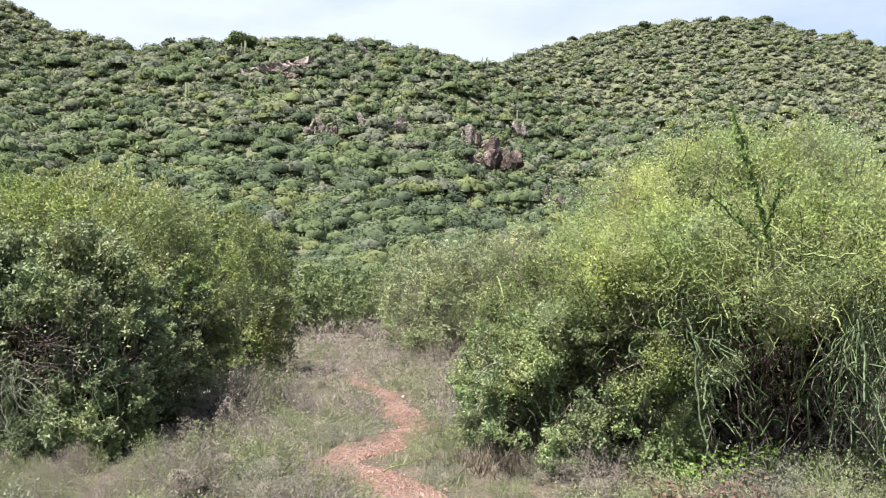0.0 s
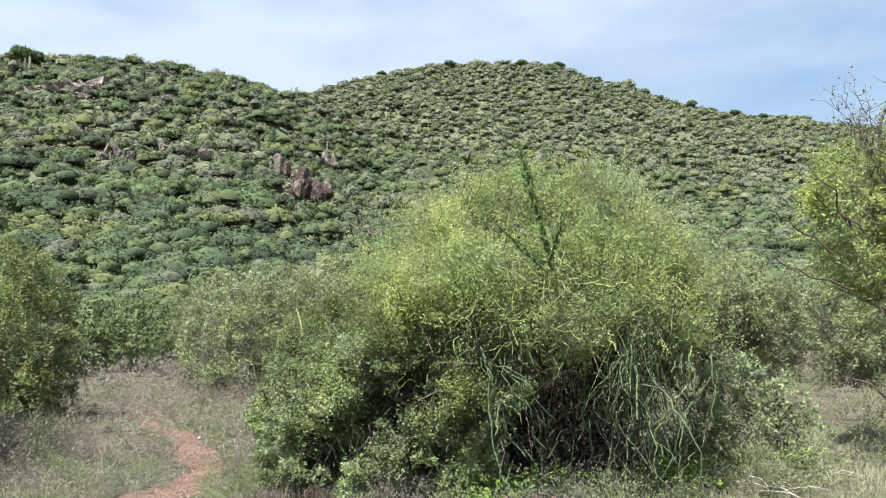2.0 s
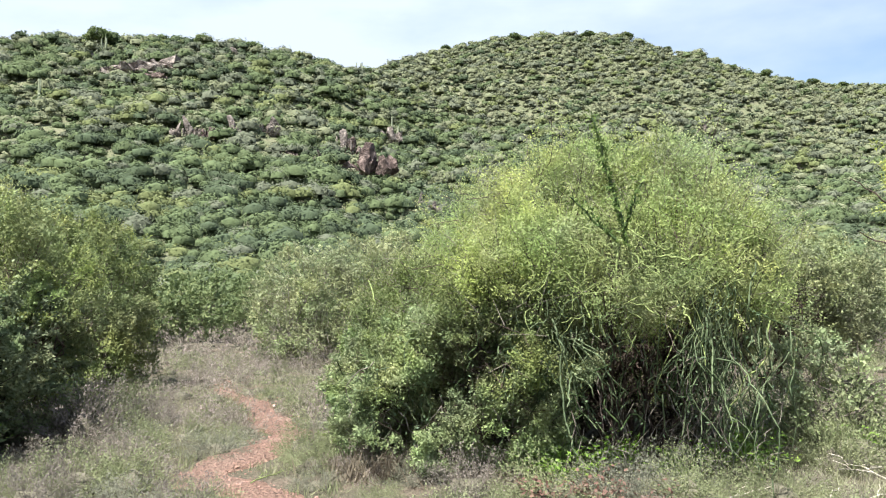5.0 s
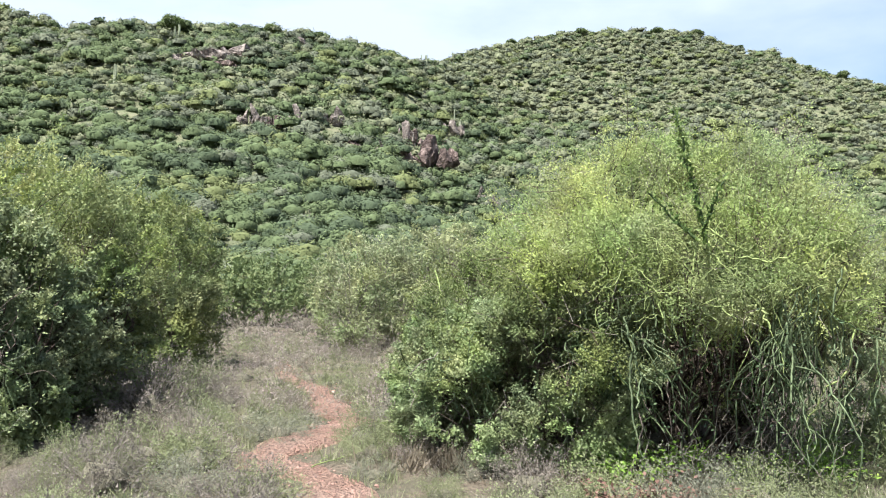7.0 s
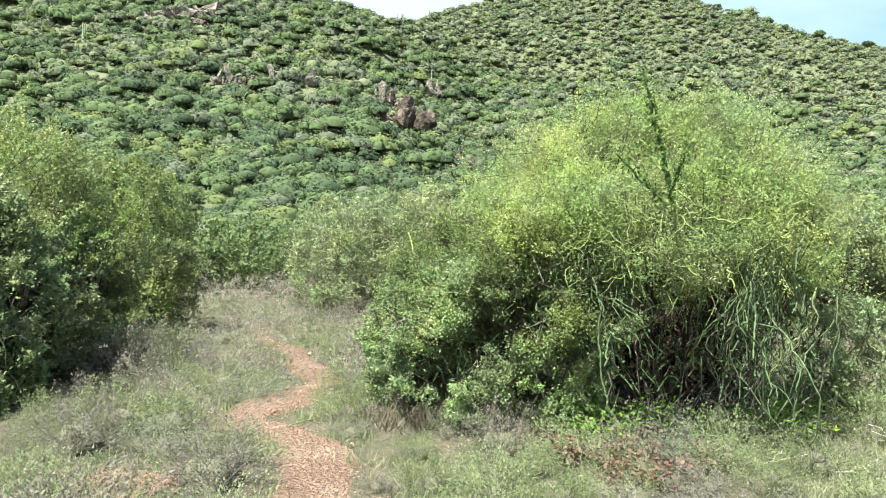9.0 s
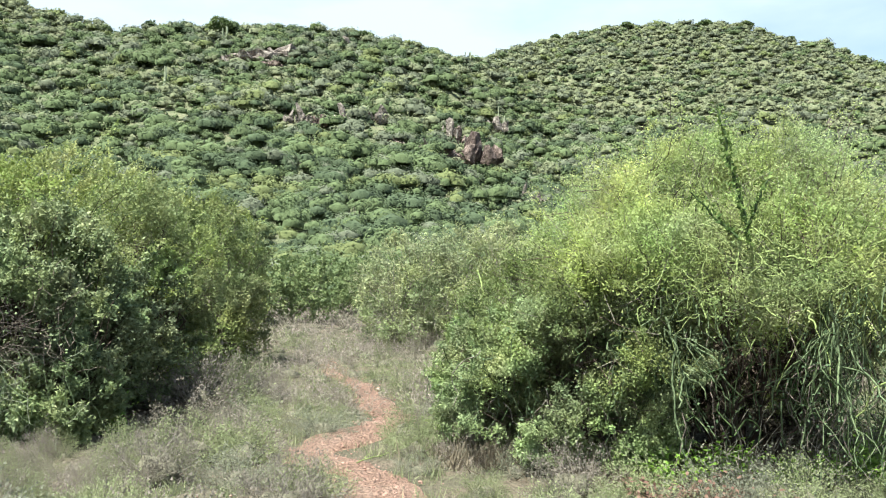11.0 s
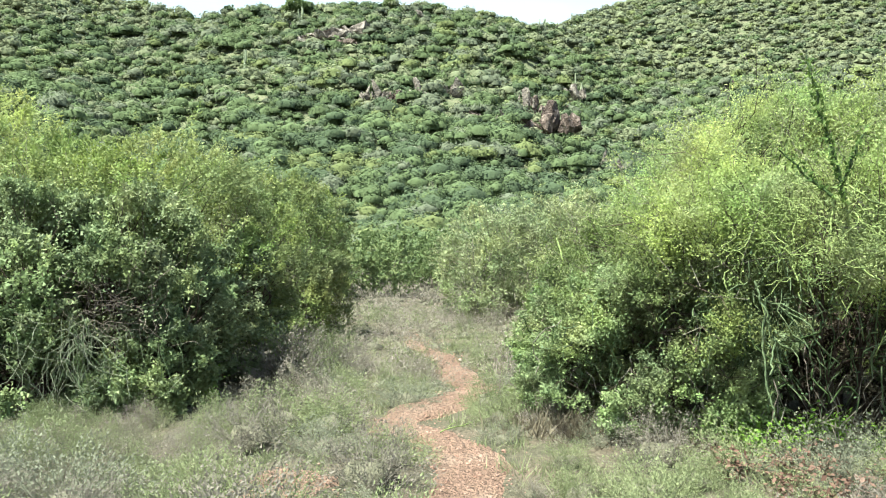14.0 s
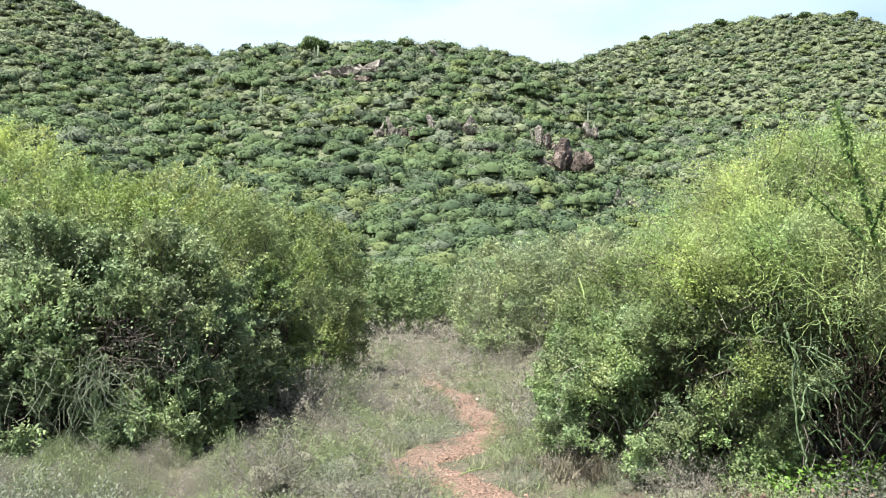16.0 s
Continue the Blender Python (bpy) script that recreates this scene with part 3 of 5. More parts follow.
def bush(name, label, category, lobes, clumps, per, shoot, leaf, aspect, mat, stems, seed, bark=None, group="", twigs=140, holes=-0.55, droop=0.0, inner=0.18, thick=1.0, plumes=0.0, fine_gaps=0.0, hollows=(), sprays=0, spray_mat=None):
    """A shrub or small tree: stems from the ground, twigs to its shoots, and a crown of single leaves set along the shoots."""
    rng = np.random.default_rng(seed)
    lobes = [l if len(l) == 7 else (*l, -9.0) for l in lobes]
    cx, cy = np.mean([l[0] for l in lobes]), np.mean([l[1] for l in lobes])
    gz0 = float(height(cx, cy))
    root = thing(name, label, category, group, (cx, cy, gz0))
    c, d = crown_points(rng, lobes, clumps, holes, fine_gaps, hollows)
    shift = np.array([cx, cy, gz0])
    way = unit(d * 0.75 + rng.normal(0, 0.45, (clumps, 3)) + np.array([0, 0, 0.35 - droop]))
    reach = shoot * np.minimum(rng.gamma(4, 0.25, clumps), 1.6) * np.where((rng.random(clumps) < plumes) & (c[:, 2] > 1.5), 2.5, 1.0)
    start = c - way * (reach * 0.5)[:, None]
    sink = rng.random(clumps) < inner
    start[sink] -= d[sink] * rng.uniform(0.2, 0.6, (sink.sum(), 1))
    n = clumps * per
    t = rng.random((n, 1)) ** 0.8
    w = np.repeat(way, per, 0)
    p = np.repeat(start, per, 0) + w * t * np.repeat(reach, per)[:, None] + rng.normal(0, 1, (n, 3)) * shoot * 0.17 * (1.15 - t * 0.7)
    ax = w * 0.6 + rng.normal(0, 0.75, (n, 3))
    nrm = rng.normal(0, 0.75, (n, 3)) + np.array([0, 0, 0.6]) + np.repeat(d, per, 0) * 0.5
    ln = leaf * rng.uniform(0.6, 1.35, n)
    v, f = blades(p - shift, ax, nrm, ln, ln * aspect)
    keep = (v[f[:, 0], 2] > 0.02)
    child("crown", mesh_from("crown", v, f[keep], mat), root)
    bark = bark or M_BARK
    forks = []
    for i in range(stems):
        l = lobes[i % len(lobes)]
        foot = np.array([cx + rng.normal(0, 0.22) + (l[0] - cx) * 0.45, cy + rng.normal(0, 0.2) + (l[1] - cy) * 0.45, 0])
        foot[2] = float(height(foot[0], foot[1])) - 0.04
        tip = np.array(l[:3]) + rng.normal(0, 0.15, 3)
        line = wander(rng, foot, tip, 8, 0.06)
        rad = (0.028 + 0.012 * rng.random()) * thick
        v, f = tubes([line - shift], [(rad, rad * 0.4)], 6)
        child("stem", mesh_from("stem", v, f, bark, True), root)
        forks.append(line)
    lines, radii = [], []
    ends = start + way * (reach * 0.9)[:, None]
    for q in ends[rng.permutation(clumps)[:twigs]]:
        stem = min(forks, key=lambda s: np.linalg.norm(s[-2] - q))
        lines.append(wander(rng, stem[rng.integers(3, 8)], q, 6, 0.07) - shift)
        radii.append((0.011 * thick, 0.003))
    if lines:
        v, f = tubes(lines, radii, 3)
        child("twig_tangle", mesh_from("twig_tangle", v, f, bark, True), root, "", "stuff")
    if sprays:
        pick = rng.permutation(clumps)[:sprays]
        lines = [wander(rng, start[i] - d[i] * 0.1, start[i] + way[i] * reach[i] * 1.08, 4, 0.015) - shift for i in pick]
        v, f = tubes(lines, [(0.0035, 0.0016)] * len(lines), 3)
        child("outer_twig_tangle", mesh_from("outer_twig_tangle", v, f, spray_mat or M_TWIG, True), root, "thin outer twigs", "stuff")
    return root


CLEAR = []
ROCKS = [(-9.1, 10.55, 3.9, 4.0, M_ROCKPALE), (-7.55, 10.35, 3.0, 3.2, M_ROCK), (-6.1, 10.55, 3.0, 4.0, M_ROCKPALE), (-3.4, 10.85, 5.4, 4.4, M_ROCKPALE), (1.7, 10.0, 3.6, 4.2, M_ROCKPALE),
         (3.1, 8.25, 10.0, 7.4, M_ROCK), (2.3, 9.7, 4.2, 2.8, M_ROCK), (4.4, 9.6, 3.0, 3.2, M_ROCK), (5.2, 10.5, 4.6, 4.6, M_ROCKPALE), (0.1, 8.9, 2.2, 3.0, M_ROCKPALE), (7.3, 5.6, 2.6, 2.6, M_ROCKPALE),
         (8.4, 5.2, 2.0, 2.6, M_ROCKPALE), (-2.2, 9.3, 3.0, 2.2, M_ROCK), (-12.1, 14.6, 10.0, 5.6, M_ROCKPALE), (-13.7, 14.3, 7.0, 4.4, M_ROCKPALE), (-10.5, 15.0, 7.5, 4.6, M_ROCKPALE),
         (16.0, 10.6, 4.0, 2.8, M_ROCK), (27.6, 10.4, 3.2, 2.0, M_ROCKPALE), (33.5, 7.4, 3.0, 1.9, M_ROCKPALE), (-15.0, 15.3, 4.0, 2.6, M_ROCKPALE), (-11.3, 14.3, 5.0, 2.6, M_ROCK),
         (-6.0, 16.3, 4.5, 2.4, M_ROCKPALE)]


def block(rng, size, turn, at):
    """A broken block of rock: flat faces with cracked, slightly worn edges."""
    bm = bmesh.new()
    pts = unit(rng.normal(size=(13, 3))) * rng.uniform(0.82, 1.0, (13, 1)) * 0.62
    for p in pts:
        bm.verts.new(np.clip(p, -0.46, 0.46) * size)
    bmesh.ops.convex_hull(bm, input=bm.verts[:])
    bmesh.ops.delete(bm, geom=[v for v in bm.verts if not v.link_faces], context="VERTS")
    bmesh.ops.triangulate(bm, faces=bm.faces[:])
    bmesh.ops.subdivide_edges(bm, edges=bm.edges[:], cuts=2, use_grid_fill=True)
    k = 2.0 / max(size)
    for v in bm.verts:
        v.co += noise.noise_vector(v.co * k * 1.6 + Vector(at)) * max(size) * 0.045 + noise.noise_vector(v.co * k * 4.5) * max(size) * 0.025
    bmesh.ops.transform(bm, matrix=Matrix.Translation(at) @ turn.to_matrix().to_4x4(), verts=bm.verts[:])
    me = bpy.data.meshes.new("boulder")
    bm.to_mesh(me)
    bm.free()
    return me


def rock(az, el, wide, tall, mat, seed):
    rng = np.random.default_rng(seed)
    x, y, z = on_slope(az, el)
    r = math.hypot(x, y)
    CLEAR.append((x, y, wide * 0.42 + 0.3))
    for back in ((2.0, 4.0, 6.0) if wide < 6 else (2.5, 5.0, 7.5, 10.0)) if el < 13 else (2.0,):
        k = 1 - back / r
        CLEAR.append((x * k, y * k, wide * 0.34 + 0.6 - back * 0.08))
    label = "weathered purplish brown rock outcrop among hillside shrubs" if mat is M_ROCK else "weathered pale grey rock outcrop among hillside shrubs"
    root = thing("rock_outcrop", label, "rock", "rock outcrops of the hillside", (x, y, z + 0.1))
    ux, uy = y / r, -x / r
    count = 26 if wide > 6 else 16 if wide > 2.5 else 8
    for i in range(count):
        big = ((1.05, 0.72, 0.6) if wide > 6 else (1.2, 0.7, 0.62))[i] if i < 3 else rng.uniform(0.25, 0.55)
        across = (0.12, -0.25, 0.36)[i] * wide if i < 3 else rng.uniform(-0.55, 0.55) * wide
        depth = rng.uniform(-0.2, 0.2) * wide
        # upright jointed slabs low on the hill, flat ledges along its crest
        slim, rise = (1.15, 0.6) if el > 13 else (0.62, 1.1) if wide < 6 else (0.8, 0.95)
        size = np.array([wide * slim * rng.uniform(0.4, 0.62), wide * slim * rng.uniform(0.4, 0.6), tall * rise * rng.uniform(0.6, 1.0)]) * big
        at = (ux * across - x / r * depth, uy * across - y / r * depth, size[2] * 0.36 - depth * 0.25)
        me = block(rng, size, Euler((rng.uniform(-0.35, 0.35), rng.uniform(-0.35, 0.35), rng.uniform(0, 3))), at)
        me.materials.append(mat)
        child("boulder", me, root)
    return root


for i, spec in enumerate(ROCKS):
    rock(*spec, 20 + i)

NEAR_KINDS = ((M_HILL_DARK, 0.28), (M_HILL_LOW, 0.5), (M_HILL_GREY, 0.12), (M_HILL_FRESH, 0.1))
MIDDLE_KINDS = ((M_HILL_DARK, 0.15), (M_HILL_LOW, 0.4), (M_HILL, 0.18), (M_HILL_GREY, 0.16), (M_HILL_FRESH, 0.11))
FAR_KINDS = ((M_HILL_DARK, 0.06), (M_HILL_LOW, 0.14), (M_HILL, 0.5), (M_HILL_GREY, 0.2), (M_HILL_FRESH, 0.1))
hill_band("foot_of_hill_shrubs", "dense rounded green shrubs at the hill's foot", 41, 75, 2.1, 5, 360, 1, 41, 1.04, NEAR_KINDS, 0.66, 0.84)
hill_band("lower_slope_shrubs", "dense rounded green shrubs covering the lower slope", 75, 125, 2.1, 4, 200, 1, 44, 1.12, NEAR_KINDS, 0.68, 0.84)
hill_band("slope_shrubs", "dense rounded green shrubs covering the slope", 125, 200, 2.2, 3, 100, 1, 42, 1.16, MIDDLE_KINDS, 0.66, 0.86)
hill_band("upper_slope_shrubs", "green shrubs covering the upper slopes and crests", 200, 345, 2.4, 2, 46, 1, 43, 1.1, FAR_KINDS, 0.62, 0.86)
hill_band("hillside_scrub", "low scrub and grass tussocks between the hillside shrubs", 75, 190, 2.4, 1, 14, 1, 45, 0.5, ((M_HILL_LOW, 0.5), (M_HILLGRASS, 0.5)))
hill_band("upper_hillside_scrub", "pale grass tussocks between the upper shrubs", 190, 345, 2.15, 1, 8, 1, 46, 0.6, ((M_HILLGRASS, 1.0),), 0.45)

# the large bush beside the path, hung with a climber
RIGHT = [(2.75, 7.8, 1.75, 1.35, 1.4, 1.15, 1.3), (2.1, 8.3, 1.5, 0.95, 1.2, 1.15, 0.5), (3.4, 7.2, 1.55, 0.85, 1.15, 1.2, 1.3), (3.7, 7.2, 1.1, 0.5, 0.9, 0.75, 1.2),
         (2.1, 6.8, 1.65, 0.9, 0.75, 0.55, 1.3), (3.0, 6.35, 1.75, 0.85, 0.6, 0.5, 1.35), (2.5, 6.2, 1.5, 0.7, 0.4, 0.35, 1.2), (3.5, 6.25, 1.65, 0.6, 0.5, 0.4, 1.3),
         (2.1, 7.7, 2.3, 0.4, 0.4, 0.4, 2.0), (3.3, 7.1, 2.5, 0.5, 0.45, 0.5, 2.0), (2.65, 7.4, 2.55, 0.45, 0.45, 0.4, 2.0), (3.95, 7.1, 2.05, 0.42, 0.5, 0.6, 1.4)]
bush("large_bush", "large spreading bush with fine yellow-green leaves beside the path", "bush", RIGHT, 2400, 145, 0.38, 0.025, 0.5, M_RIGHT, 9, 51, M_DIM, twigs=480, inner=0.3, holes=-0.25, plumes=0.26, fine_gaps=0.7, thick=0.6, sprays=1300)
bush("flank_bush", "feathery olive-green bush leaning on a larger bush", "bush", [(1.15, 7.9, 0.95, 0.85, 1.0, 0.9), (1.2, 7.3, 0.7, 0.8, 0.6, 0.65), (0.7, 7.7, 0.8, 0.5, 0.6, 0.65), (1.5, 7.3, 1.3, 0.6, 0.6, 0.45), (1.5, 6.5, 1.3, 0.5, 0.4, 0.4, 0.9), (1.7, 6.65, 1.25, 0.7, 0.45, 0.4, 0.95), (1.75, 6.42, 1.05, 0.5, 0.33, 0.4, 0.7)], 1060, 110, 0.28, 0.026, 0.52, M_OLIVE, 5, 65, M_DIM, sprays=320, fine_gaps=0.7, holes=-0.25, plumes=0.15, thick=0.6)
# the canopy's shade is put into this tangle's dark leaf and twig colours
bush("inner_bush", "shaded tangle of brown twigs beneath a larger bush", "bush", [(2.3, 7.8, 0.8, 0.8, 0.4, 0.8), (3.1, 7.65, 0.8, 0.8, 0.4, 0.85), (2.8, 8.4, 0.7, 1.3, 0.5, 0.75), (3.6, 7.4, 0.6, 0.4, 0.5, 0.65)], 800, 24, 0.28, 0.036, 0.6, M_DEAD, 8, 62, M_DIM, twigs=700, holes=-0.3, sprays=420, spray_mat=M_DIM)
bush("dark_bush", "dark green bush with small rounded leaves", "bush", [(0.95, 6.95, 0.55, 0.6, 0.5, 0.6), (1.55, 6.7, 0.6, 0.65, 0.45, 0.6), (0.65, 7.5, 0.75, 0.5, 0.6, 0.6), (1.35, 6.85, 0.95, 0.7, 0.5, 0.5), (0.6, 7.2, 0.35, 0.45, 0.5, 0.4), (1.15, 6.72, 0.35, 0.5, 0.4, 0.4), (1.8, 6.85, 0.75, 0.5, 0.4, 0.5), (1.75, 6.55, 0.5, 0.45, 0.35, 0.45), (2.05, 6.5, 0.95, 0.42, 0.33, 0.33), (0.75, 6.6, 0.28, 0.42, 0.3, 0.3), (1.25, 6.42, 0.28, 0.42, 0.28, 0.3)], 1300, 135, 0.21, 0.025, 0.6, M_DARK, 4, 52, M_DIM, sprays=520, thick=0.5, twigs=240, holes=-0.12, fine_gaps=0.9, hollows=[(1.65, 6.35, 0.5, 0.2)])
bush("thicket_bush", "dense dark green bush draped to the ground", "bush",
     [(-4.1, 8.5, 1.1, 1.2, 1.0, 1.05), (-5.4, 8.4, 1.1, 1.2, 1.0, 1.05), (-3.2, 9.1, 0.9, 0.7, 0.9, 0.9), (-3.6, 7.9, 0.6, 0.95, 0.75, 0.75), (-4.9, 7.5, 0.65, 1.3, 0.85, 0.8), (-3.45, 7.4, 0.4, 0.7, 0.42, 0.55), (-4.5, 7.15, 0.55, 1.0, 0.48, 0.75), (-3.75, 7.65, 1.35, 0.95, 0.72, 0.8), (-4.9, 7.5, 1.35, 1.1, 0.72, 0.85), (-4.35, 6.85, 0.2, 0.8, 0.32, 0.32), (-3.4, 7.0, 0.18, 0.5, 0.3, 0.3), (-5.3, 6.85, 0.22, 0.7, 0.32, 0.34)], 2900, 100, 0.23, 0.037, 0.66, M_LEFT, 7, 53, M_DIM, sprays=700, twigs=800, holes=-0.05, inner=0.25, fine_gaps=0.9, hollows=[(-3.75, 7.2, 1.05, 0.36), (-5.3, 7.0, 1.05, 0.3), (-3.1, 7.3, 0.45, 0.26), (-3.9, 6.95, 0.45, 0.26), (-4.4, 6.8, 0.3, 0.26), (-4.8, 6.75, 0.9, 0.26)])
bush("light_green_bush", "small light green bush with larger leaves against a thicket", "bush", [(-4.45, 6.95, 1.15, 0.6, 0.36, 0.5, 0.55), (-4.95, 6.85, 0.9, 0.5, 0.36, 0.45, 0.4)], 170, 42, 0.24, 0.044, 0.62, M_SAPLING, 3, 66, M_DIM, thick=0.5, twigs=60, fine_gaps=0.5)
# the thicket's upper lobes, split off so sunlight can be put into their colour
bush("thicket_top", "sunlit olive-green top of a darker thicket", "bush", [(-4.0, 9.0, 1.65, 1.3, 1.2, 1.25), (-5.3, 8.8, 1.6, 1.25, 1.2, 1.3), (-3.1, 9.4, 1.3, 0.75, 0.9, 1.05), (-6.4, 8.7, 1.5, 0.9, 1.0, 1.2), (-4.3, 8.2, 2.0, 0.9, 0.6, 0.6, 1.4)], 1500, 84, 0.27, 0.036, 0.6, M_CROWN, 6, 64, M_DIM, holes=-0.3, fine_gaps=0.8, plumes=0.12, sprays=300)
bush("yellow_green_bush", "rounded olive-green bush behind a darker one", "bush", [(-3.55, 13.4, 1.45, 0.95, 1.1, 1.35), (-4.7, 13.0, 1.75, 1.1, 1.1, 1.3), (-3.05, 13.2, 0.85, 0.55, 0.8, 0.85), (-3.4, 12.5, 0.6, 0.6, 0.6, 0.6)], 1150, 76, 0.36, 0.046, 0.55, M_OLIVE, 5, 54, fine_gaps=0.6, plumes=0.15, holes=-0.35)
bush("tall_bush", "tall bright yellow-green bush", "bush", [(-7.2, 10.7, 2.45, 1.2, 1.2, 1.35), (-7.8, 9.8, 1.4, 1.2, 1.0, 1.3)], 760, 70, 0.34, 0.048, 0.55, M_TREE, 4, 55)
bush("grey_bush", "thin twiggy grey-green bush", "bush", [(-0.3, 18.0, 1.3, 1.2, 1.2, 1.2), (0.9, 17.5, 1.4, 1.2, 1.2, 1.2), (1.9, 16.5, 1.5, 1.3, 1.1, 1.3), (-0.6, 16.6, 0.7, 0.6, 0.6, 0.7)], 800, 52, 0.42, 0.065, 0.5, M_GREY, 7, 56, M_TWIG, twigs=300, sprays=500)
bush("leafy_tree", "small tree with bright leaves and bare upper twigs", "tree", [(6.45, 6.7, 2.5, 0.75, 0.8, 0.9, 1.5), (7.2, 6.3, 2.4, 0.9, 0.9, 1.0, 1.6), (7.9, 5.6, 2.2, 0.9, 0.9, 0.9, 1.5), (8.6, 6.2, 2.4, 0.9, 0.9, 1.0, 1.6)], 1350, 84, 0.32, 0.036, 0.58, M_TREE, 4, 57, plumes=0.15, sprays=300, fine_gaps=0.5, holes=-0.45)
bush("thorny_bush", "tangled grey thorny bush with small pale leaves", "bush", [(11.6, 13.6, 1.35, 1.4, 1.2, 1.25), (13.0, 12.9, 1.3, 1.4, 1.2, 1.2), (10.2, 14.6, 1.15, 1.1, 1.0, 1.0), (12.2, 12.6, 0.8, 1.3, 0.7, 0.8)], 900, 60, 0.42, 0.055, 0.55, M_GREY, 6, 58, M_TWIG, twigs=380, thick=0.7, sprays=400, holes=-0.3, fine_gaps=0.7, hollows=[(11.6, 12.3, 0.75, 0.4), (12.5, 12.0, 0.8, 0.45), (10.2, 13.8, 0.7, 0.35)])
bush("sapling", "slender leafy sapling with bare lower stems", "sapling", [(4.75, 6.85, 0.75, 0.42, 0.36, 0.35), (4.5, 6.7, 0.38, 0.5, 0.36, 0.33), (5.05, 6.85, 0.4, 0.45, 0.36, 0.33)], 150, 36, 0.24, 0.046, 0.6, M_SAPLING, 5, 59, twigs=80, thick=0.5, sprays=90)
bush("side_bush", "dense grey-green bush at the edge of a clearing", "bush", [(6.2, 10.0, 1.35, 0.9, 0.9, 0.95, 0.75), (7.1, 10.4, 1.3, 0.9, 0.9, 0.95, 0.7), (5.5, 10.3, 1.1, 0.7, 0.7, 0.8, 0.65)], 820, 66, 0.34, 0.044, 0.56, M_GREY, 5, 63, M_DIM, twigs=160, sprays=220, holes=-0.3, fine_gaps=0.6)

# bushes of the valley floor
MID = [bush("valley_bush", "rounded green bush on the valley floor", "bush", [(0, 30, 1.2, 1.7, 1.5, 1.2), (1.3, 30, 1.0, 1.2, 1.2, 1.0), (-1.2, 30.2, 0.9, 1.2, 1.2, 0.95)], 220, 30, 0.5, 0.14, 0.55, M_MID, 4, 60, group="bushes of the valley floor", twigs=30),
       bush("valley_bush", "rounded green bush on the valley floor", "bush", [(0, 36, 1.5, 1.5, 1.5, 1.3), (1.0, 36, 0.9, 1.2, 1.2, 0.9), (-1.0, 35.2, 0.7, 1.0, 1.0, 0.8)], 220, 30, 0.5, 0.14, 0.55, M_MID, 4, 61, group="bushes of the valley floor", twigs=30)]
rng = np.random.default_rng(8)
SPOTS = [(-4.6, 25.5), (-6.6, 24), (-1.6, 31), (-4.2, 33), (1.6, 28), (3.6, 25), (5.6, 22), (8.0, 20), (10.5, 21), (13.5, 20), (14.5, 14.0), (15.5, 17), (-8.5, 20), (-9.5, 26), (-12, 22), (-13, 17), (-15, 28), (-10.5, 15.5), (6.5, 31), (10, 30), (14.5, 27), (20, 25), (18.5, 33), (13, 37), (3.5, 37), (-8, 36), (24, 33), (-2.5, 40), (9.6, 17.0)]
for i, (x, y) in enumerate(SPOTS):
    src = MID[i % 2]
    s = rng.uniform(0.8, 1.15)
    copy_thing(src, pose(x, y, float(height(x, y)), 0, 0, rng.uniform(0, 360)) @ Matrix.Diagonal((s, s, s * rng.uniform(0.85, 1.1), 1)))

# ---- low growth ----


def subshrub_mesh(seed, n_leaf=200, tall=0.34, wide=0.26, big=1.0, shoots=130):
    """One low grey subshrub: a soft cushion of thin shoots, leafy towards their ends."""
    rng = np.random.default_rng(seed)
    foot = rng.normal(0, 0.05, (shoots, 3)) * [1, 1, 0]
    d = unit(rng.normal(size=(shoots, 3)))
    d[:, 2] = np.abs(d[:, 2]) + 0.05
    d = unit(d)
    lump = 0.9 + 0.12 * np.sin(d[:, :1] * 5 + seed) + 0.1 * np.sin(d[:, 1:2] * 6 + seed * 2)
    tip = d * [wide, wide, tall] * lump * rng.uniform(0.85, 1.1, (shoots, 1))
    k = rng.integers(0, shoots, n_leaf)
    t = 1.05 - 0.5 * rng.random((n_leaf, 1)) ** 1.5
    p = foot[k] + (tip[k] - foot[k]) * t + rng.normal(0, 0.015, (n_leaf, 3)) * big
    p[:, 2] = np.maximum(p[:, 2], 0.01)
    ax = unit(tip - foot)[k] * 0.9 + rng.normal(0, 0.45, (n_leaf, 3)) + [0, 0, 0.3]
    nrm = np.cross(ax, np.cross(d[k] + [0, 0, 0.2], ax)) + rng.normal(0, 0.35, (n_leaf, 3))
    ln = rng.uniform(0.010, 0.0175, n_leaf) * big
    v1, f1 = blades(p, ax, nrm, ln, ln * rng.uniform(0.34, 0.6, n_leaf))
    v2, f2 = blades(foot, tip - foot, rng.normal(size=(shoots, 3)), np.linalg.norm(tip - foot, axis=1) * rng.uniform(0.95, 1.15, shoots), np.full(shoots, 0.0055 * big))
    # a solid core for the cushion's dense inside, coloured dark as its shade
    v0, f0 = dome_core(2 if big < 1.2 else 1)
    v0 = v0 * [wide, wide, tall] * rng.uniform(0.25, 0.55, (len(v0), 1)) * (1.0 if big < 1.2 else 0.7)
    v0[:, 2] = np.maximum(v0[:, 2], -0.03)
    return np.concatenate([v0, v1, v2]), np.concatenate([f0, f1 + len(v0), f2 + len(v0) + len(v1)]), len(f0)


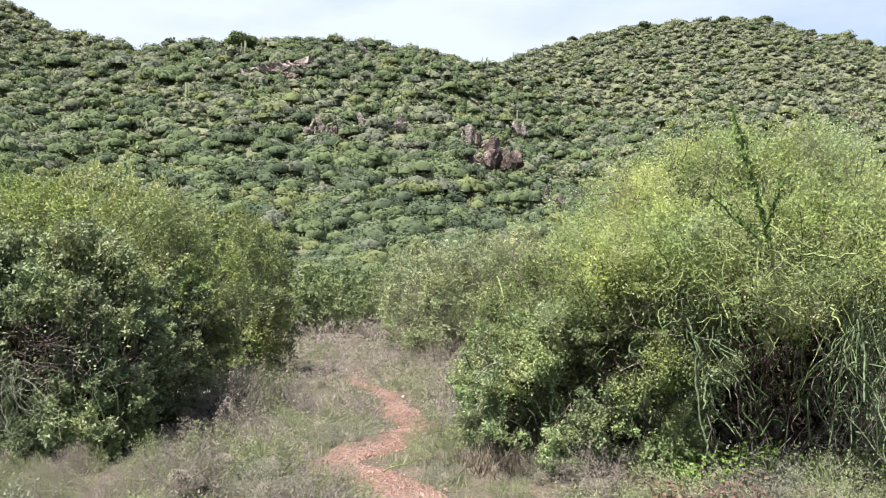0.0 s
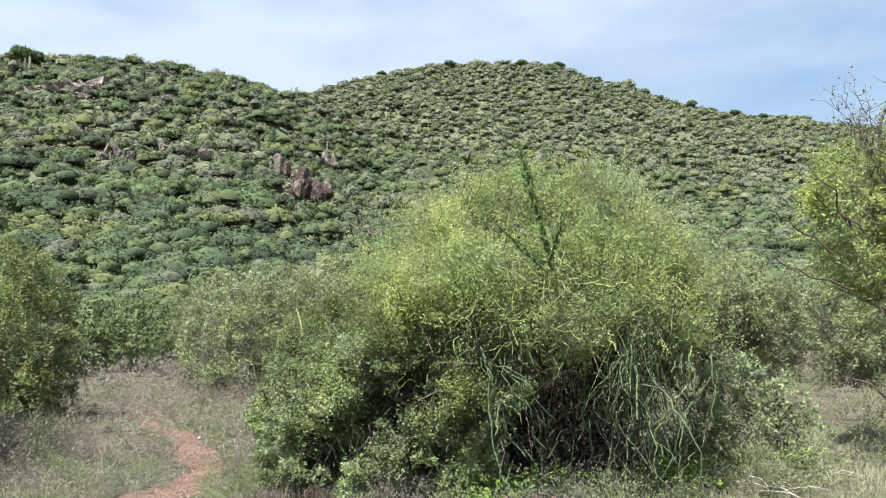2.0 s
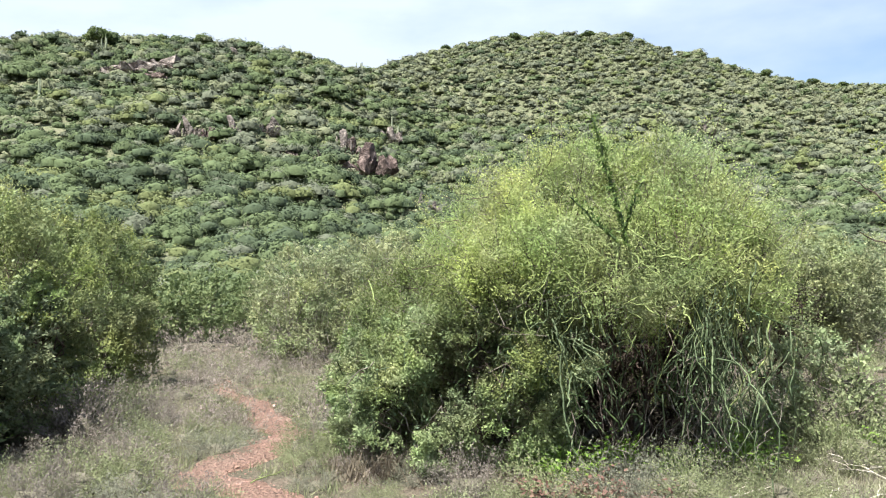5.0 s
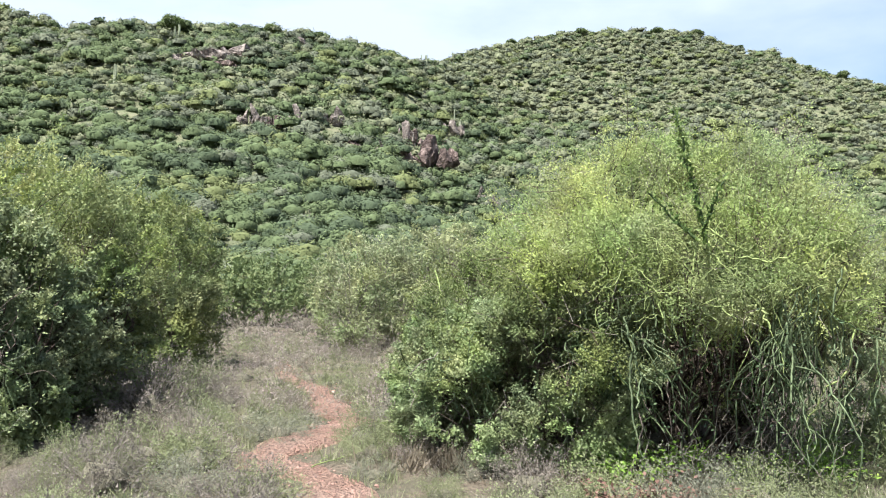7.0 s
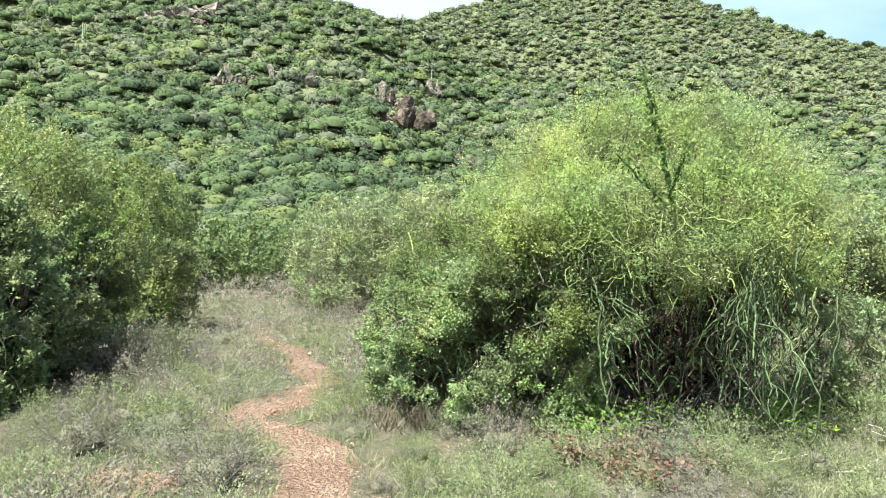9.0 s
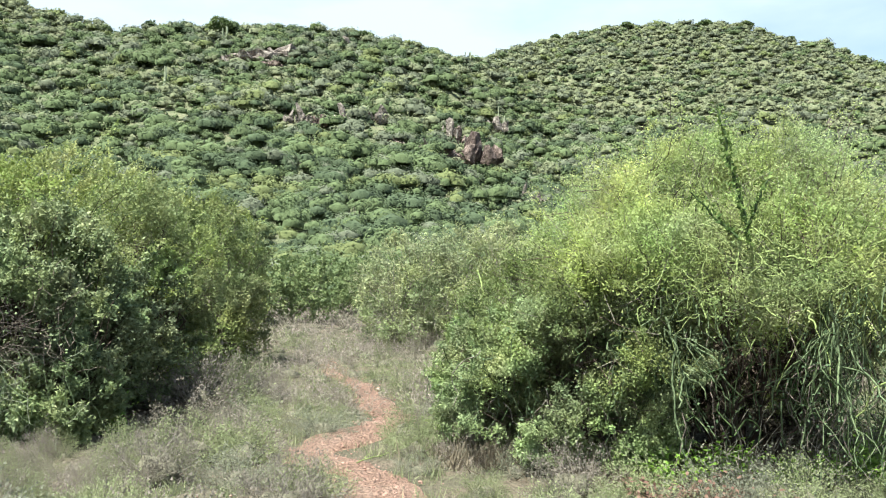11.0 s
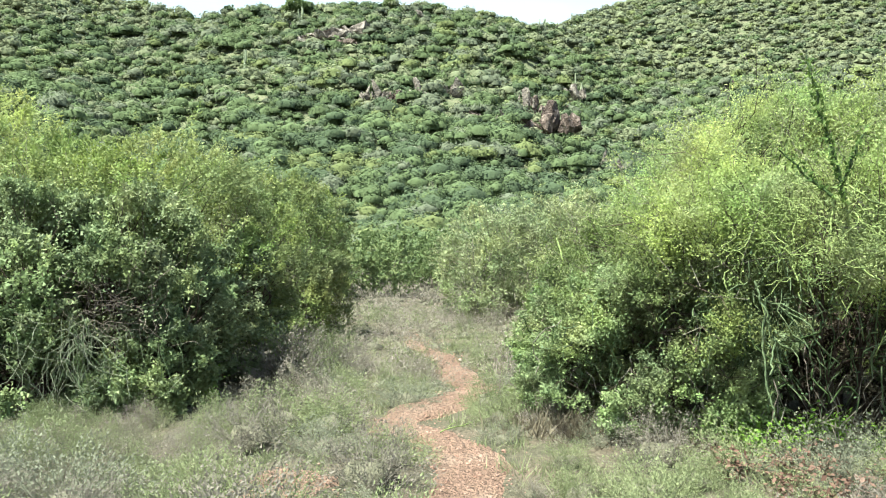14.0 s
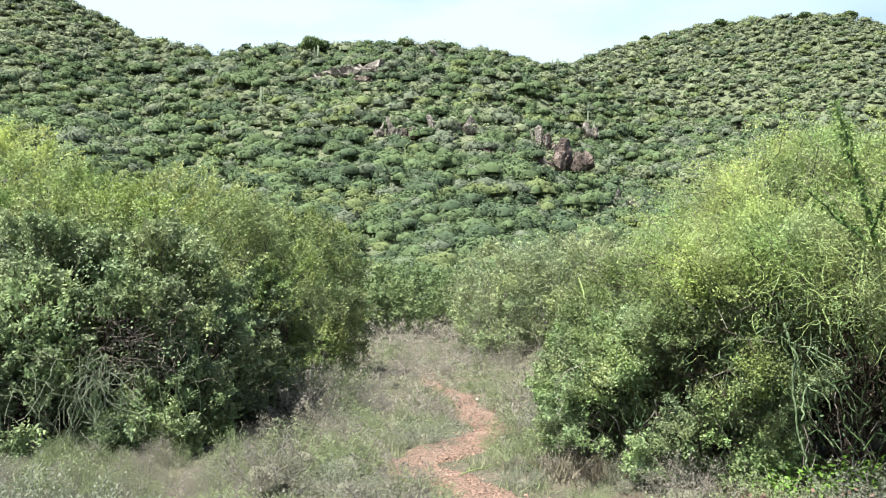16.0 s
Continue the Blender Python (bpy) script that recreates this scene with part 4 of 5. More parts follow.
PROTO = [subshrub_mesh(100 + i, 3800, (0.42, 0.36, 0.30, 0.40, 0.32)[i], (0.30, 0.36, 0.27, 0.27, 0.34)[i]) for i in range(5)]
LOW_MATS = (M_LILAC, M_BLUEGREY, M_LOW, M_LOW_GREEN, M_LOW_GREEN)
PROTO_ME = []
for m, (v, f, heart) in zip(LOW_MATS, PROTO):
    split = f[:heart].max() + 1
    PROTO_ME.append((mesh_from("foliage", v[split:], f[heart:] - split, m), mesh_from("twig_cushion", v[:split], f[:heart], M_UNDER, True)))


def open_ground(x, y, clear=0.3):
    ok = path_gap(x, y) > clear * np.interp(y, [9.0, 10.5, 12.0], [1.0, 0.75, 0.3])
    ok &= ~(np.hypot(x - 2.6, y - 7.9) < 1.35)
    ok &= ~((y > 5.95) & (y < 7.2) & (x > 1.3) & (x < 4.1))
    ok &= ~((y > 6.35) & (y < 9.6) & (x > -6.0) & (x < -2.75))
    ok &= ~(np.hypot((x + 1.42) / 0.42, (y - 5.1) / 0.45) < 1)
    return ok


rng = np.random.default_rng(77)
nx = rng.uniform(-5.2, 5.6, 5000)
ny = rng.uniform(3.6, 10.5, 5000)
sel = open_ground(nx, ny, 0.46) & (np.abs(nx) < 0.62 * ny + 0.8) & ~((ny > 5.55) & (nx > -6.0) & (nx < -2.5) & (ny < 9.6))
CUSHIONS = [(-0.84, 5.0, 0.42, 0), (-1.35, 5.96, 0.38, 1), (-1.96, 6.06, 0.4, 0), (0.83, 6.41, 0.27, 1), (0.52, 5.08, 0.29, 3), (0.94, 5.2, 0.31, 4), (1.29, 5.41, 0.27, 3), (-1.72, 7.74, 0.31, 0), (-0.94, 7.95, 0.38, 1), (-0.02, 6.95, 0.29, 4), (2.11, 5.78, 0.24, 2), (2.23, 4.78, 0.26, 0), (2.66, 4.77, 0.29, 3), (-0.85, 6.2, 0.22, 0), (-1.95, 5.0, 0.34, 4), (0.2, 5.06, 0.17, 2), (-2.27, 8.17, 0.36, 2)]
apart = [np.array(c[:2]) for c in CUSHIONS]
room = [c[2] + 0.16 for c in CUSHIONS]
for q in np.stack([nx[sel], ny[sel]], 1):
    if all(math.hypot(q[0] - w[0], q[1] - w[1]) > g for w, g in zip(apart, room)):
        apart.append(q)
        room.append(0.47)
nx, ny = np.array(apart[:290]).T
for i in range(len(nx)):
    kind = CUSHIONS[i][3] if i < len(CUSHIONS) else rng.choice(5, p=[0.2, 0.2, 0.14, 0.26, 0.2])
    s = CUSHIONS[i][2] / 0.29 if i < len(CUSHIONS) else 1.3 * math.exp(rng.normal(0, 0.24))
    words = ("low lilac-grey cushion subshrub with thin shoots", "low blue-grey cushion subshrub with thin shoots", "low dry grey-brown subshrub with thin shoots", "low soft green subshrub with thin shoots", "low soft green subshrub with thin shoots")[kind]
    ob = thing("subshrub", words, "shrub", "low subshrubs by the path")
    ob.matrix_world = pose(nx[i], ny[i], float(height(nx[i], ny[i])) - 0.01, 0, 0, rng.uniform(0, 360)) @ Matrix.Diagonal((s, s, s * rng.uniform(0.65, 0.85) if i < len(CUSHIONS) else s * rng.uniform(0.62, 0.88), 1))
    child("foliage", PROTO_ME[kind][0], ob)
    child("twig_cushion", PROTO_ME[kind][1], ob, "dark brown core for the shaded twiggy inside")


def scatter_low(name, label, x, y, protos, mat, seed, smin, smax, thin):
    rng = np.random.default_rng(seed)
    vs, fs, inside, base = [], [], [], 0
    z = height(x, y)
    for i in range(len(x)):
        v, f, heart = protos[rng.integers(len(protos))]
        if thin > 1 and heart:
            v = v.copy()
            v[:f[:heart].max() + 1] *= 0.5
        f4 = np.concatenate([f[:heart], f[heart:][rng.permutation(len(f) - heart)[:(len(f) - heart) // thin]]])
        inside.append(np.arange(len(f4)) < heart)
        used, f4 = np.unique(f4, return_inverse=True)
        v, f4 = v[used], f4.reshape(-1, 3)
        a, s = rng.uniform(0, 6.28), rng.uniform(smin, smax)
        w = np.stack([v[:, 0] * math.cos(a) - v[:, 1] * math.sin(a), v[:, 0] * math.sin(a) + v[:, 1] * math.cos(a), v[:, 2]], 1) * s
        vs.append(w + [x[i], y[i], z[i] - 0.01])
        fs.append(f4 + base)
        base += len(w)
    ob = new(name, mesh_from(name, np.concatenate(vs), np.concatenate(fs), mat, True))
    # the cores take the dark tone that paints shade inside the cushions
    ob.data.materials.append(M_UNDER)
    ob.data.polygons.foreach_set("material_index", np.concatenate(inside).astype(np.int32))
    return tagged(ob, label, "undergrowth", "", "stuff")


def ring_of(count, near, far, clear):
    """Places over the open valley floor between two distances."""
    r = np.sqrt(rng.uniform(near ** 2, far ** 2, count))
    a = rng.uniform(-0.66, 0.87, count)
    x, y = r * np.sin(a), r * np.cos(a)
    ok = open_ground(x, y, clear)
    return x[ok], y[ok]


scatter_low("undergrowth", "grey-green and dry pinkish low undergrowth", *ring_of(110, 3.0, 9.0, 0.42), PROTO[:3], M_LOW, 5, 0.3, 0.55, 4)
scatter_low("green_undergrowth", "soft grey-green low undergrowth", *ring_of(80, 3.0, 9.0, 0.42), PROTO[3:], M_LOW_GREEN, 15, 0.3, 0.55, 4)
fx, fy = np.random.default_rng(31).uniform([-5.6, 4.7], [-1.9, 6.75], (240, 2)).T
scatter_low("thicket_edge_undergrowth", "grey low undergrowth at the thicket's foot", fx[:110], fy[:110], PROTO[:3], M_LOW, 32, 0.45, 0.75, 2)
scatter_low("green_thicket_edge_undergrowth", "soft green low undergrowth at the thicket's foot", fx[110:], fy[110:], PROTO[3:], M_LOW_GREEN, 33, 0.45, 0.75, 2)
MID_PROTO = [subshrub_mesh(120 + i, 330, 0.32, 0.42, 1.8, 20) for i in range(4)]
cx, cy = ring_of(800, 8.5, 19.0, 0.3)
lush = (cx > 4.5) & (rng.random(len(cx)) < 0.75) | (rng.random(len(cx)) < 0.25)
scatter_low("clearing_undergrowth", "lilac grey cushions of low undergrowth", cx[~lush], cy[~lush], MID_PROTO, M_LOW, 16, 0.7, 1.35, 1)
scatter_low("green_clearing_undergrowth", "soft grey-green cushions of low undergrowth", cx[lush], cy[lush], MID_PROTO, M_LOW_GREEN, 17, 0.7, 1.35, 1)
FAR_PROTO = [subshrub_mesh(130 + i, 70, 0.36, 0.46, 4.6, 8) for i in range(4)]
ang = rng.uniform(0.9, 5.6, 320)
dist = np.sqrt(rng.uniform(1.2, 130.0, 320))
bx, by = dist * np.sin(ang), dist * np.cos(ang)
sel = path_gap(bx, by) > 0.5
scatter_low("undergrowth_behind", "grey-green low undergrowth beside the footpath", bx[sel], by[sel], MID_PROTO, M_LOW, 18, 0.7, 1.3, 1)
scatter_low("distant_undergrowth", "dry pinkish grey low undergrowth of the clearing", *ring_of(1000, 18.0, 39.0, 0.1), FAR_PROTO, M_LOW, 7, 0.8, 1.5, 1)


def tuft(seed, n=40, tall=0.13):
    rng = np.random.default_rng(seed)
    p = rng.normal(0, 0.05, (n, 3)) * [1, 1, 0]
    ax = rng.normal(0, 0.45, (n, 3)) + [0, 0, 1]
    ln = rng.uniform(0.4, 1.0, n) * tall
    return (*blades(p, ax, rng.normal(size=(n, 3)), ln, np.full(n, 0.007)), 0)


TUFTS = [tuft(i) for i in range(4)]
gr = np.sqrt(rng.uniform(2.8 ** 2, 14 ** 2, 1500))
ga = rng.uniform(-0.72, 0.85, 1500)
tx, ty = gr * np.sin(ga), gr * np.cos(ga)
sel = open_ground(tx, ty, 0.2)
scatter_low("grass", "short dry and green grass tufts", tx[sel], ty[sel], TUFTS, M_GRASS, 6, 0.7, 1.5, 1)

# ---- the climber on the large bush ----


def spot(az, el, dist):
    """A place in a direction and at a distance from where the walk begins."""
    a, e = math.radians(az), math.radians(el)
    return np.array([dist * math.sin(a) * math.cos(e), dist * math.cos(a) * math.cos(e), 1.6 + dist * math.sin(e)])


def vine():
    rng = np.random.default_rng(90)
    foot = np.array([2.75, 7.3, 0.0])
    root = thing("climbing_vine", "succulent jointed green climber hanging over a large bush", "vine", "", tuple(foot))

    def stem(line, ra, rb, mat, name="vine_stem", label=""):
        # jointed and four-angled: each joint swells in the middle and is pinched at the nodes
        line = np.asarray(line)
        t = np.linspace(0, len(line) - 1, 3 * (len(line) - 1) + 1)
        fine = np.stack([np.interp(t, np.arange(len(line)), line[:, k]) for k in range(3)], 1)
        rad = np.linspace(ra, rb, len(t)) * np.where(np.arange(len(t)) % 3 == 0, 0.62, 1.12)
        v, f = tubes([fine - foot], [rad], 4)
        child(name, mesh_from(name, v, f, mat, True), root, label)

    # dark upright shoots with their leaflets
    for tip, base, r in (((20.3, 12.2, 5.95), (22.6, 2.8, 5.75), 0.015), ((23.8, 7.6, 5.85), (22.5, 4.0, 5.75), 0.013), ((18.6, 6.4, 5.8), (22.0, 3.0, 5.75), 0.011)):
        line = wander(rng, spot(*base), spot(*tip), 9, 0.012)
        stem(line, r, r * 0.45, M_VINE_DARK, "upright_shoot", "dark green upright shoot")
        n = 420 if r == 0.015 else 130
        k = rng.uniform(0, 1, (n, 1))
        p = line[0] + (line[-1] - line[0]) * k + rng.normal(0, 0.014, (n, 3)) * (0.8 + 1.9 * k ** 3)
        ln = rng.uniform(0.02, 0.042, n)
        v, f = blades(p - foot, rng.normal(size=(n, 3)) + [0, 0, 0.4], rng.normal(size=(n, 3)), ln, ln * 0.6)
        child("shoot_foliage", mesh_from("shoot_foliage", v, f, M_SHOOT), root)
    # pale arching stems over the rim
    ARCS = [[(21.8, 3.6), (22.6, 3.9), (24.0, 2.9), (25.2, 2.3)], [(22.0, 2.9), (21.8, 1.4), (21.6, -0.6)], [(22.7, 2.8), (22.9, 0.2), (23.6, -1.6), (24.6, -2.2)], 
            [(19.4, 0.2), (19.5, -1.2), (19.9, -2.4)], [(17.2, -2.4), (18.0, -4.6), (18.4, -6.6), (18.2, -8.6)], [(17.9, -3.5), (17.7, -7.0), (18.2, -10.2), (18.7, -12.0)], 
            [(25.2, -0.3), (26.2, -1.4), (26.8, -2.9)], [(24.6, 2.0), (26.4, 1.6), (28.0, 2.0)], [(4.0, 0.6), (4.4, -1.0), (4.2, -2.2)], [(6.0, -0.6), (6.4, -1.6), (6.3, -2.8)], [(27.5, -1.0), (28.2, -4.0), (28.0, -7.5)]]
    for arc in ARCS:
        near = 6.05 if arc[0][0] > 10 else 7.0
        pts = np.array([spot(a, e, near + rng.normal(0, 0.05)) for a, e in arc])
        s = np.linspace(0, len(pts) - 1, 4 * len(pts))
        line = np.stack([np.interp(s, np.arange(len(pts)), pts[:, k]) for k in range(3)], 1) + rng.normal(0, 0.006, (len(s), 3))
        # arcs hanging into the hollow get the shaded tone, the rest the sunlit one
        if arc[-1][1] < -5:
            stem(line, 0.009, 0.007, M_VINE)
        else:
            stem(line, 0.0085, 0.0065, M_VINE_PALE, "vine_stem", "sunlit pale green jointed stem")
    # a curtain of hanging stems in bunches, crooked at every joint, with a few small leaves
    tips = []
    for bunch in range(46):
        # most hang in two columns, the rest, thinner, between them
        right = bunch % 5 in (0, 2)
        az = rng.normal(28.6, 0.8) if right else rng.normal(17.4, 1.0) if bunch % 5 in (1, 3) else rng.uniform(19.0, 27.5)
        hang = spot(az, rng.uniform(-4.0, -0.2) if right else rng.uniform(-6.5, -0.8), rng.uniform(6.45, 7.0))
        mat = (M_VINE, M_VINE_DARK, M_DRYWOOD, M_VINE_PALE)[rng.choice(4, p=[0.62, 0.28, 0.06, 0.04] if bunch % 5 < 4 else [0.2, 0.3, 0.5, 0.0])]
        stiff = 0.3 if right else 0.42
        for k in range(rng.integers(4, 8)):
            p = hang + rng.normal(0, 0.17, 3)
            way = unit(rng.normal(0, 0.35, 3) + [0, 0, -1.0])
            line = [p]
            for s in range(rng.integers(7, 15) if right else rng.integers(4, 10)):
                way = unit(way * 0.6 + rng.normal(0, stiff, 3) + [0, 0, -0.35])
                p = p + way * rng.uniform(0.06, 0.12)
                if p[2] < 0.03:
                    break
                line.append(p)
            if len(line) > 2:
                r = rng.uniform(0.0035, 0.0078) * (0.6 if mat is M_DRYWOOD else 1.0)
                stem(line, r, r * 0.8, mat)
                tips.extend(line)
    # matted stems over the rim, arching every way
    lines, radii = [], []
    for k in range(170):
        p = spot(rng.normal(22.5, 4.2), rng.normal(1.1, 1.7), rng.uniform(5.9, 6.6))
        way = unit(rng.normal(0, 1, 3) * [1, 0.5, 0.55])
        line = [p]
        for s in range(rng.integers(3, 8)):
            way = unit(way + rng.normal(0, 0.65, 3) - [0, 0, 0.1 * s])
            p = p + way * rng.uniform(0.04, 0.08)
            line.append(p)
        lines.append(np.array(line) - foot)
        r = rng.uniform(0.002, 0.0042)
        radii.append((r, r * 0.75))
    v, f = tubes(lines, radii, 4)
    # the rim's mat wears the sunlit stem colour
    child("stem_mat", mesh_from("stem_mat", v, f, M_VINE_PALE, True), root, "matted bright green jointed stems", "stuff")
    # thin strings of it down the flank by the path
    for k in range(46):
        p = np.array([rng.uniform(0.1, 1.6), 0, 0])
        p[1] = np.interp(p[0], [0.1, 0.5, 1.6], [7.3, 6.75, 6.3]) + rng.normal(0, 0.08)
        p[2] = rng.uniform(0.5, 1.25)
        line = [p]
        for s in range(rng.integers(4, 10)):
            p = p + unit(rng.normal(0, 0.4, 3) * [1, 0.6, 1] + [0, 0, -0.8]) * rng.uniform(0.06, 0.11)
            if p[2] < 0.04:
                break
            line.append(p)
        r = rng.uniform(0.0025, 0.0045)
        stem(line, r, r * 0.8, (M_VINE, M_VINE_DARK, M_TWIG)[k % 3])
        tips.extend(line)
    tips = np.array(tips)
    tips = tips[::2]
    n = len(tips)
    ln = rng.uniform(0.02, 0.04, n)
    v, f = leaves(tips + rng.normal(0, 0.025, (n, 3)) - foot, rng.normal(size=(n, 3)) - [0, 0, 0.5], rng.normal(size=(n, 3)), ln, ln * 0.5)
    child("vine_foliage", mesh_from("vine_foliage", v, f, M_VINELEAF), root)
    # dry stalks at its foot
    for i in range(70):
        az = rng.uniform(13.0, 30.5)
        d = rng.uniform(6.5, 7.0)
        a = spot(az, 0, d)
        a[2] = 0.0
        b = a + np.array([rng.normal(0, 0.3), rng.normal(0, 0.15), rng.uniform(0.25, 0.8)])
        stem(wander(rng, a, b, 6, 0.04), 0.004, 0.0025, M_TWIG, "dry_stalk", "dry brown stalk")


vine()


def crest_tree():
    x, y, z = on_slope(-14.8, 16.0)
    lob = [(x, y, z + 3.2, 1.9, 1.8, 1.2), (x + 1.5, y, z + 2.7, 1.3, 1.3, 0.9), (x - 1.4, y + 0.4, z + 2.6, 1.3, 1.3, 0.8)]
    bush("crest_tree", "dark rounded tree standing on the hill's crest", "tree", lob, 260, 14, 0.8, 0.36, 0.7, M_MID, 3, 95, twigs=20, group="trees of the crest")


crest_tree()
rng = np.random.default_rng(97)
for az in (19.9, 22.6, 25.4, 28.7, 29.7, 31.8, 34.6, 36.4, 38.8, 14.5, 9.5, -8.0, -4.6):
    x, y, z = on_slope(az, float(np.interp(az, SKY_AZ, SKY_EL)) - 0.35)
    s = rng.uniform(0.6, 0.9)
    copy_thing(bpy.data.objects["crest_tree"], pose(x, y, z - 0.2, 0, 0, rng.uniform(0, 360)) @ Matrix.Diagonal((s * 1.2, s * 1.2, s, 1)))


def column_plant(az, el, tall, arms, seed):
    """A pale upright column plant with a few ribbed arms."""
    rng = np.random.default_rng(seed)
    x, y, z = on_slope(az, el)
    root = thing("column_plant", "pale upright column plant among hillside shrubs", "succulent", "column plants of the hillside", (x, y, z))
    for i in range(arms):
        low = 0.0 if i == 0 else tall * rng.uniform(0.3, 0.5)
        out = np.array([0, 0]) if i == 0 else rng.normal(0, 0.45, 2)
        top = tall if i == 0 else tall * rng.uniform(0.75, 0.98)
        line = np.array([(0, 0, low - 0.1), (out[0] * 0.8, out[1] * 0.8, low + 0.15), (out[0], out[1], low + 0.5), (out[0], out[1], (low + top) / 2 + 0.2), (out[0] * 1.05, out[1] * 1.05, top)])
        v, f = tubes([line], [(0.2, 0.13)], 8)
        child("column", mesh_from("column", v, f, M_CACTUS, True), root)


for i, spec in enumerate([(5.9, 10.3, 4.0, 3), (5.45, 11.0, 4.0, 2), (-14.3, 15.4, 4.5, 3), (-18.3, 12.2, 4.0, 2), (3.3, 15.1, 4.0, 3), (2.9, 15.2, 3.4, 2)]):
    column_plant(*spec, 400 + i)


def bare_branches():
    """Leafless upper boughs of the small tree."""
    rng = np.random.default_rng(91)
    tree = bpy.data.objects["leafy_tree"]
    o = np.array(tree.location)
    for i in range(12):
        a = np.array([6.6, 6.6, 2.6]) + rng.normal(0, 0.25, 3)
        b = spot(rng.uniform(40.2, 46.0), rng.uniform(10.5, 13.4), 8.9)
        lines = [wander(rng, a, b, 8, 0.05)]
        radii = [(0.009, 0.003)]
        for k in range(16):
            s = lines[0][rng.integers(3, 8)]
            lines.append(wander(rng, s, s + np.array([rng.normal(0, 0.16), rng.normal(0, 0.12), rng.uniform(0.05, 0.3)]), 5, 0.02))
            radii.append((0.0035, 0.0015))
        v, f = tubes([l - o for l in lines], radii, 4)
        branch = child("bare_branch", mesh_from("bare_branch", v, f, M_BARK, True), tree, "nearly leafless grey branch")
        tips = np.concatenate([l[2:] for l in lines[1:]])
        ln = rng.uniform(0.02, 0.04, len(tips))
        v, f = leaves(tips + rng.normal(0, 0.012, tips.shape) - o, rng.normal(size=tips.shape), rng.normal(size=tips.shape), ln, ln * 0.6)
        child("small_leaves", mesh_from("small_leaves", v, f, M_DRY), branch, "few small brownish leaves", "stuff")
    for end, start in (((39.5, 9.2, 8.3), (42.5, 4.6, 8.4)), ((39.9, 7.6, 8.3), (41.8, 4.8, 8.4)), ((37.2, 3.2, 8.2), (41.5, 1.0, 8.4)), ((36.8, 6.6, 8.2), (40.6, 3.4, 8.3)), ((40.0, -4.2, 6.6), (46, -6.5, 6.4))):
        v, f = tubes([wander(rng, spot(*start), spot(*end), 9, 0.03) - o], [(0.012, 0.004)], 5)
        child("bare_branch", mesh_from("bare_branch", v, f, M_DIM, True), tree, "leafless grey branch")


bare_branches()

# ---- loose stones and sticks ----


def pebble_mesh(seed):
    bm = bmesh.new()
    bmesh.ops.create_icosphere(bm, subdivisions=2, radius=1.0)
    for v in bm.verts:
        v.co *= 0.8 + 0.35 * noise.noise(v.co * 1.3 + Vector((seed, 0, 0)))
        v.co.z *= 0.6
    me = bpy.data.meshes.new("stone")
    bm.to_mesh(me)
    bm.free()
    return me


def gravel():
    rng = np.random.default_rng(14)
    bm = bmesh.new()
    bmesh.ops.create_icosphere(bm, subdivisions=1, radius=1.0)
    v0 = np.array([v.co[:] for v in bm.verts])
    f0 = np.array([[w.index for w in f.verts] for f in bm.faces])
    bm.free()
    n = 3600
    k = np.minimum((rng.random(n) ** 1.5 * 105).astype(int) + 60, 259)
    px = track[k, 0] + rng.normal(0, 0.17, n)
    py = track[k, 1] + rng.normal(0, 0.08, n)
    px[:160] = -1.42 + rng.normal(0, 0.18, 160)
    py[:160] = 5.1 + rng.normal(0, 0.2, 160)
    s = rng.gamma(2.0, 0.0022, n) + 0.0025
    v = v0[None] * (0.75 + 0.5 * rng.random((n, len(v0), 1))) * s[:, None, None] * [1, 1, 0.65]
    v = v + np.stack([px, py, height(px, py) + 0.028], -1)[:, None]
    f = f0[None] + (np.arange(n) * len(v0))[:, None, None]
    ob = new("gravel", mesh_from("gravel", v.reshape(-1, 3), f.reshape(-1, 3), M_STONE))
    tagged(ob, "small reddish gravel strewn over the footpath", "gravel", "", "stuff")


gravel()
for i, (x, y, s, m) in enumerate([(-0.55, 10.9, 0.035, M_PALE), (-0.62, 6.0, 0.035, M_STONE), (-0.15, 5.9, 0.03, M_STONE), (-1.18, 11.3, 0.05, M_PALE), (0.02, 6.1, 0.022, M_STONE), (-0.48, 5.6, 0.032, M_STONE)]):
    me = pebble_mesh(i * 3.0)
    me.materials.append(m)
    ob = new("stone", me)
    ob.matrix_world = pose(x, y, float(height(x, y)) + 0.03, 0, 0, i * 50) @ Matrix.Diagonal((s, s * 0.8, s, 1))
    tagged(ob, "pale loose stone on the footpath" if m is M_PALE else "reddish loose stone on the footpath", "stone", "stones on the path")



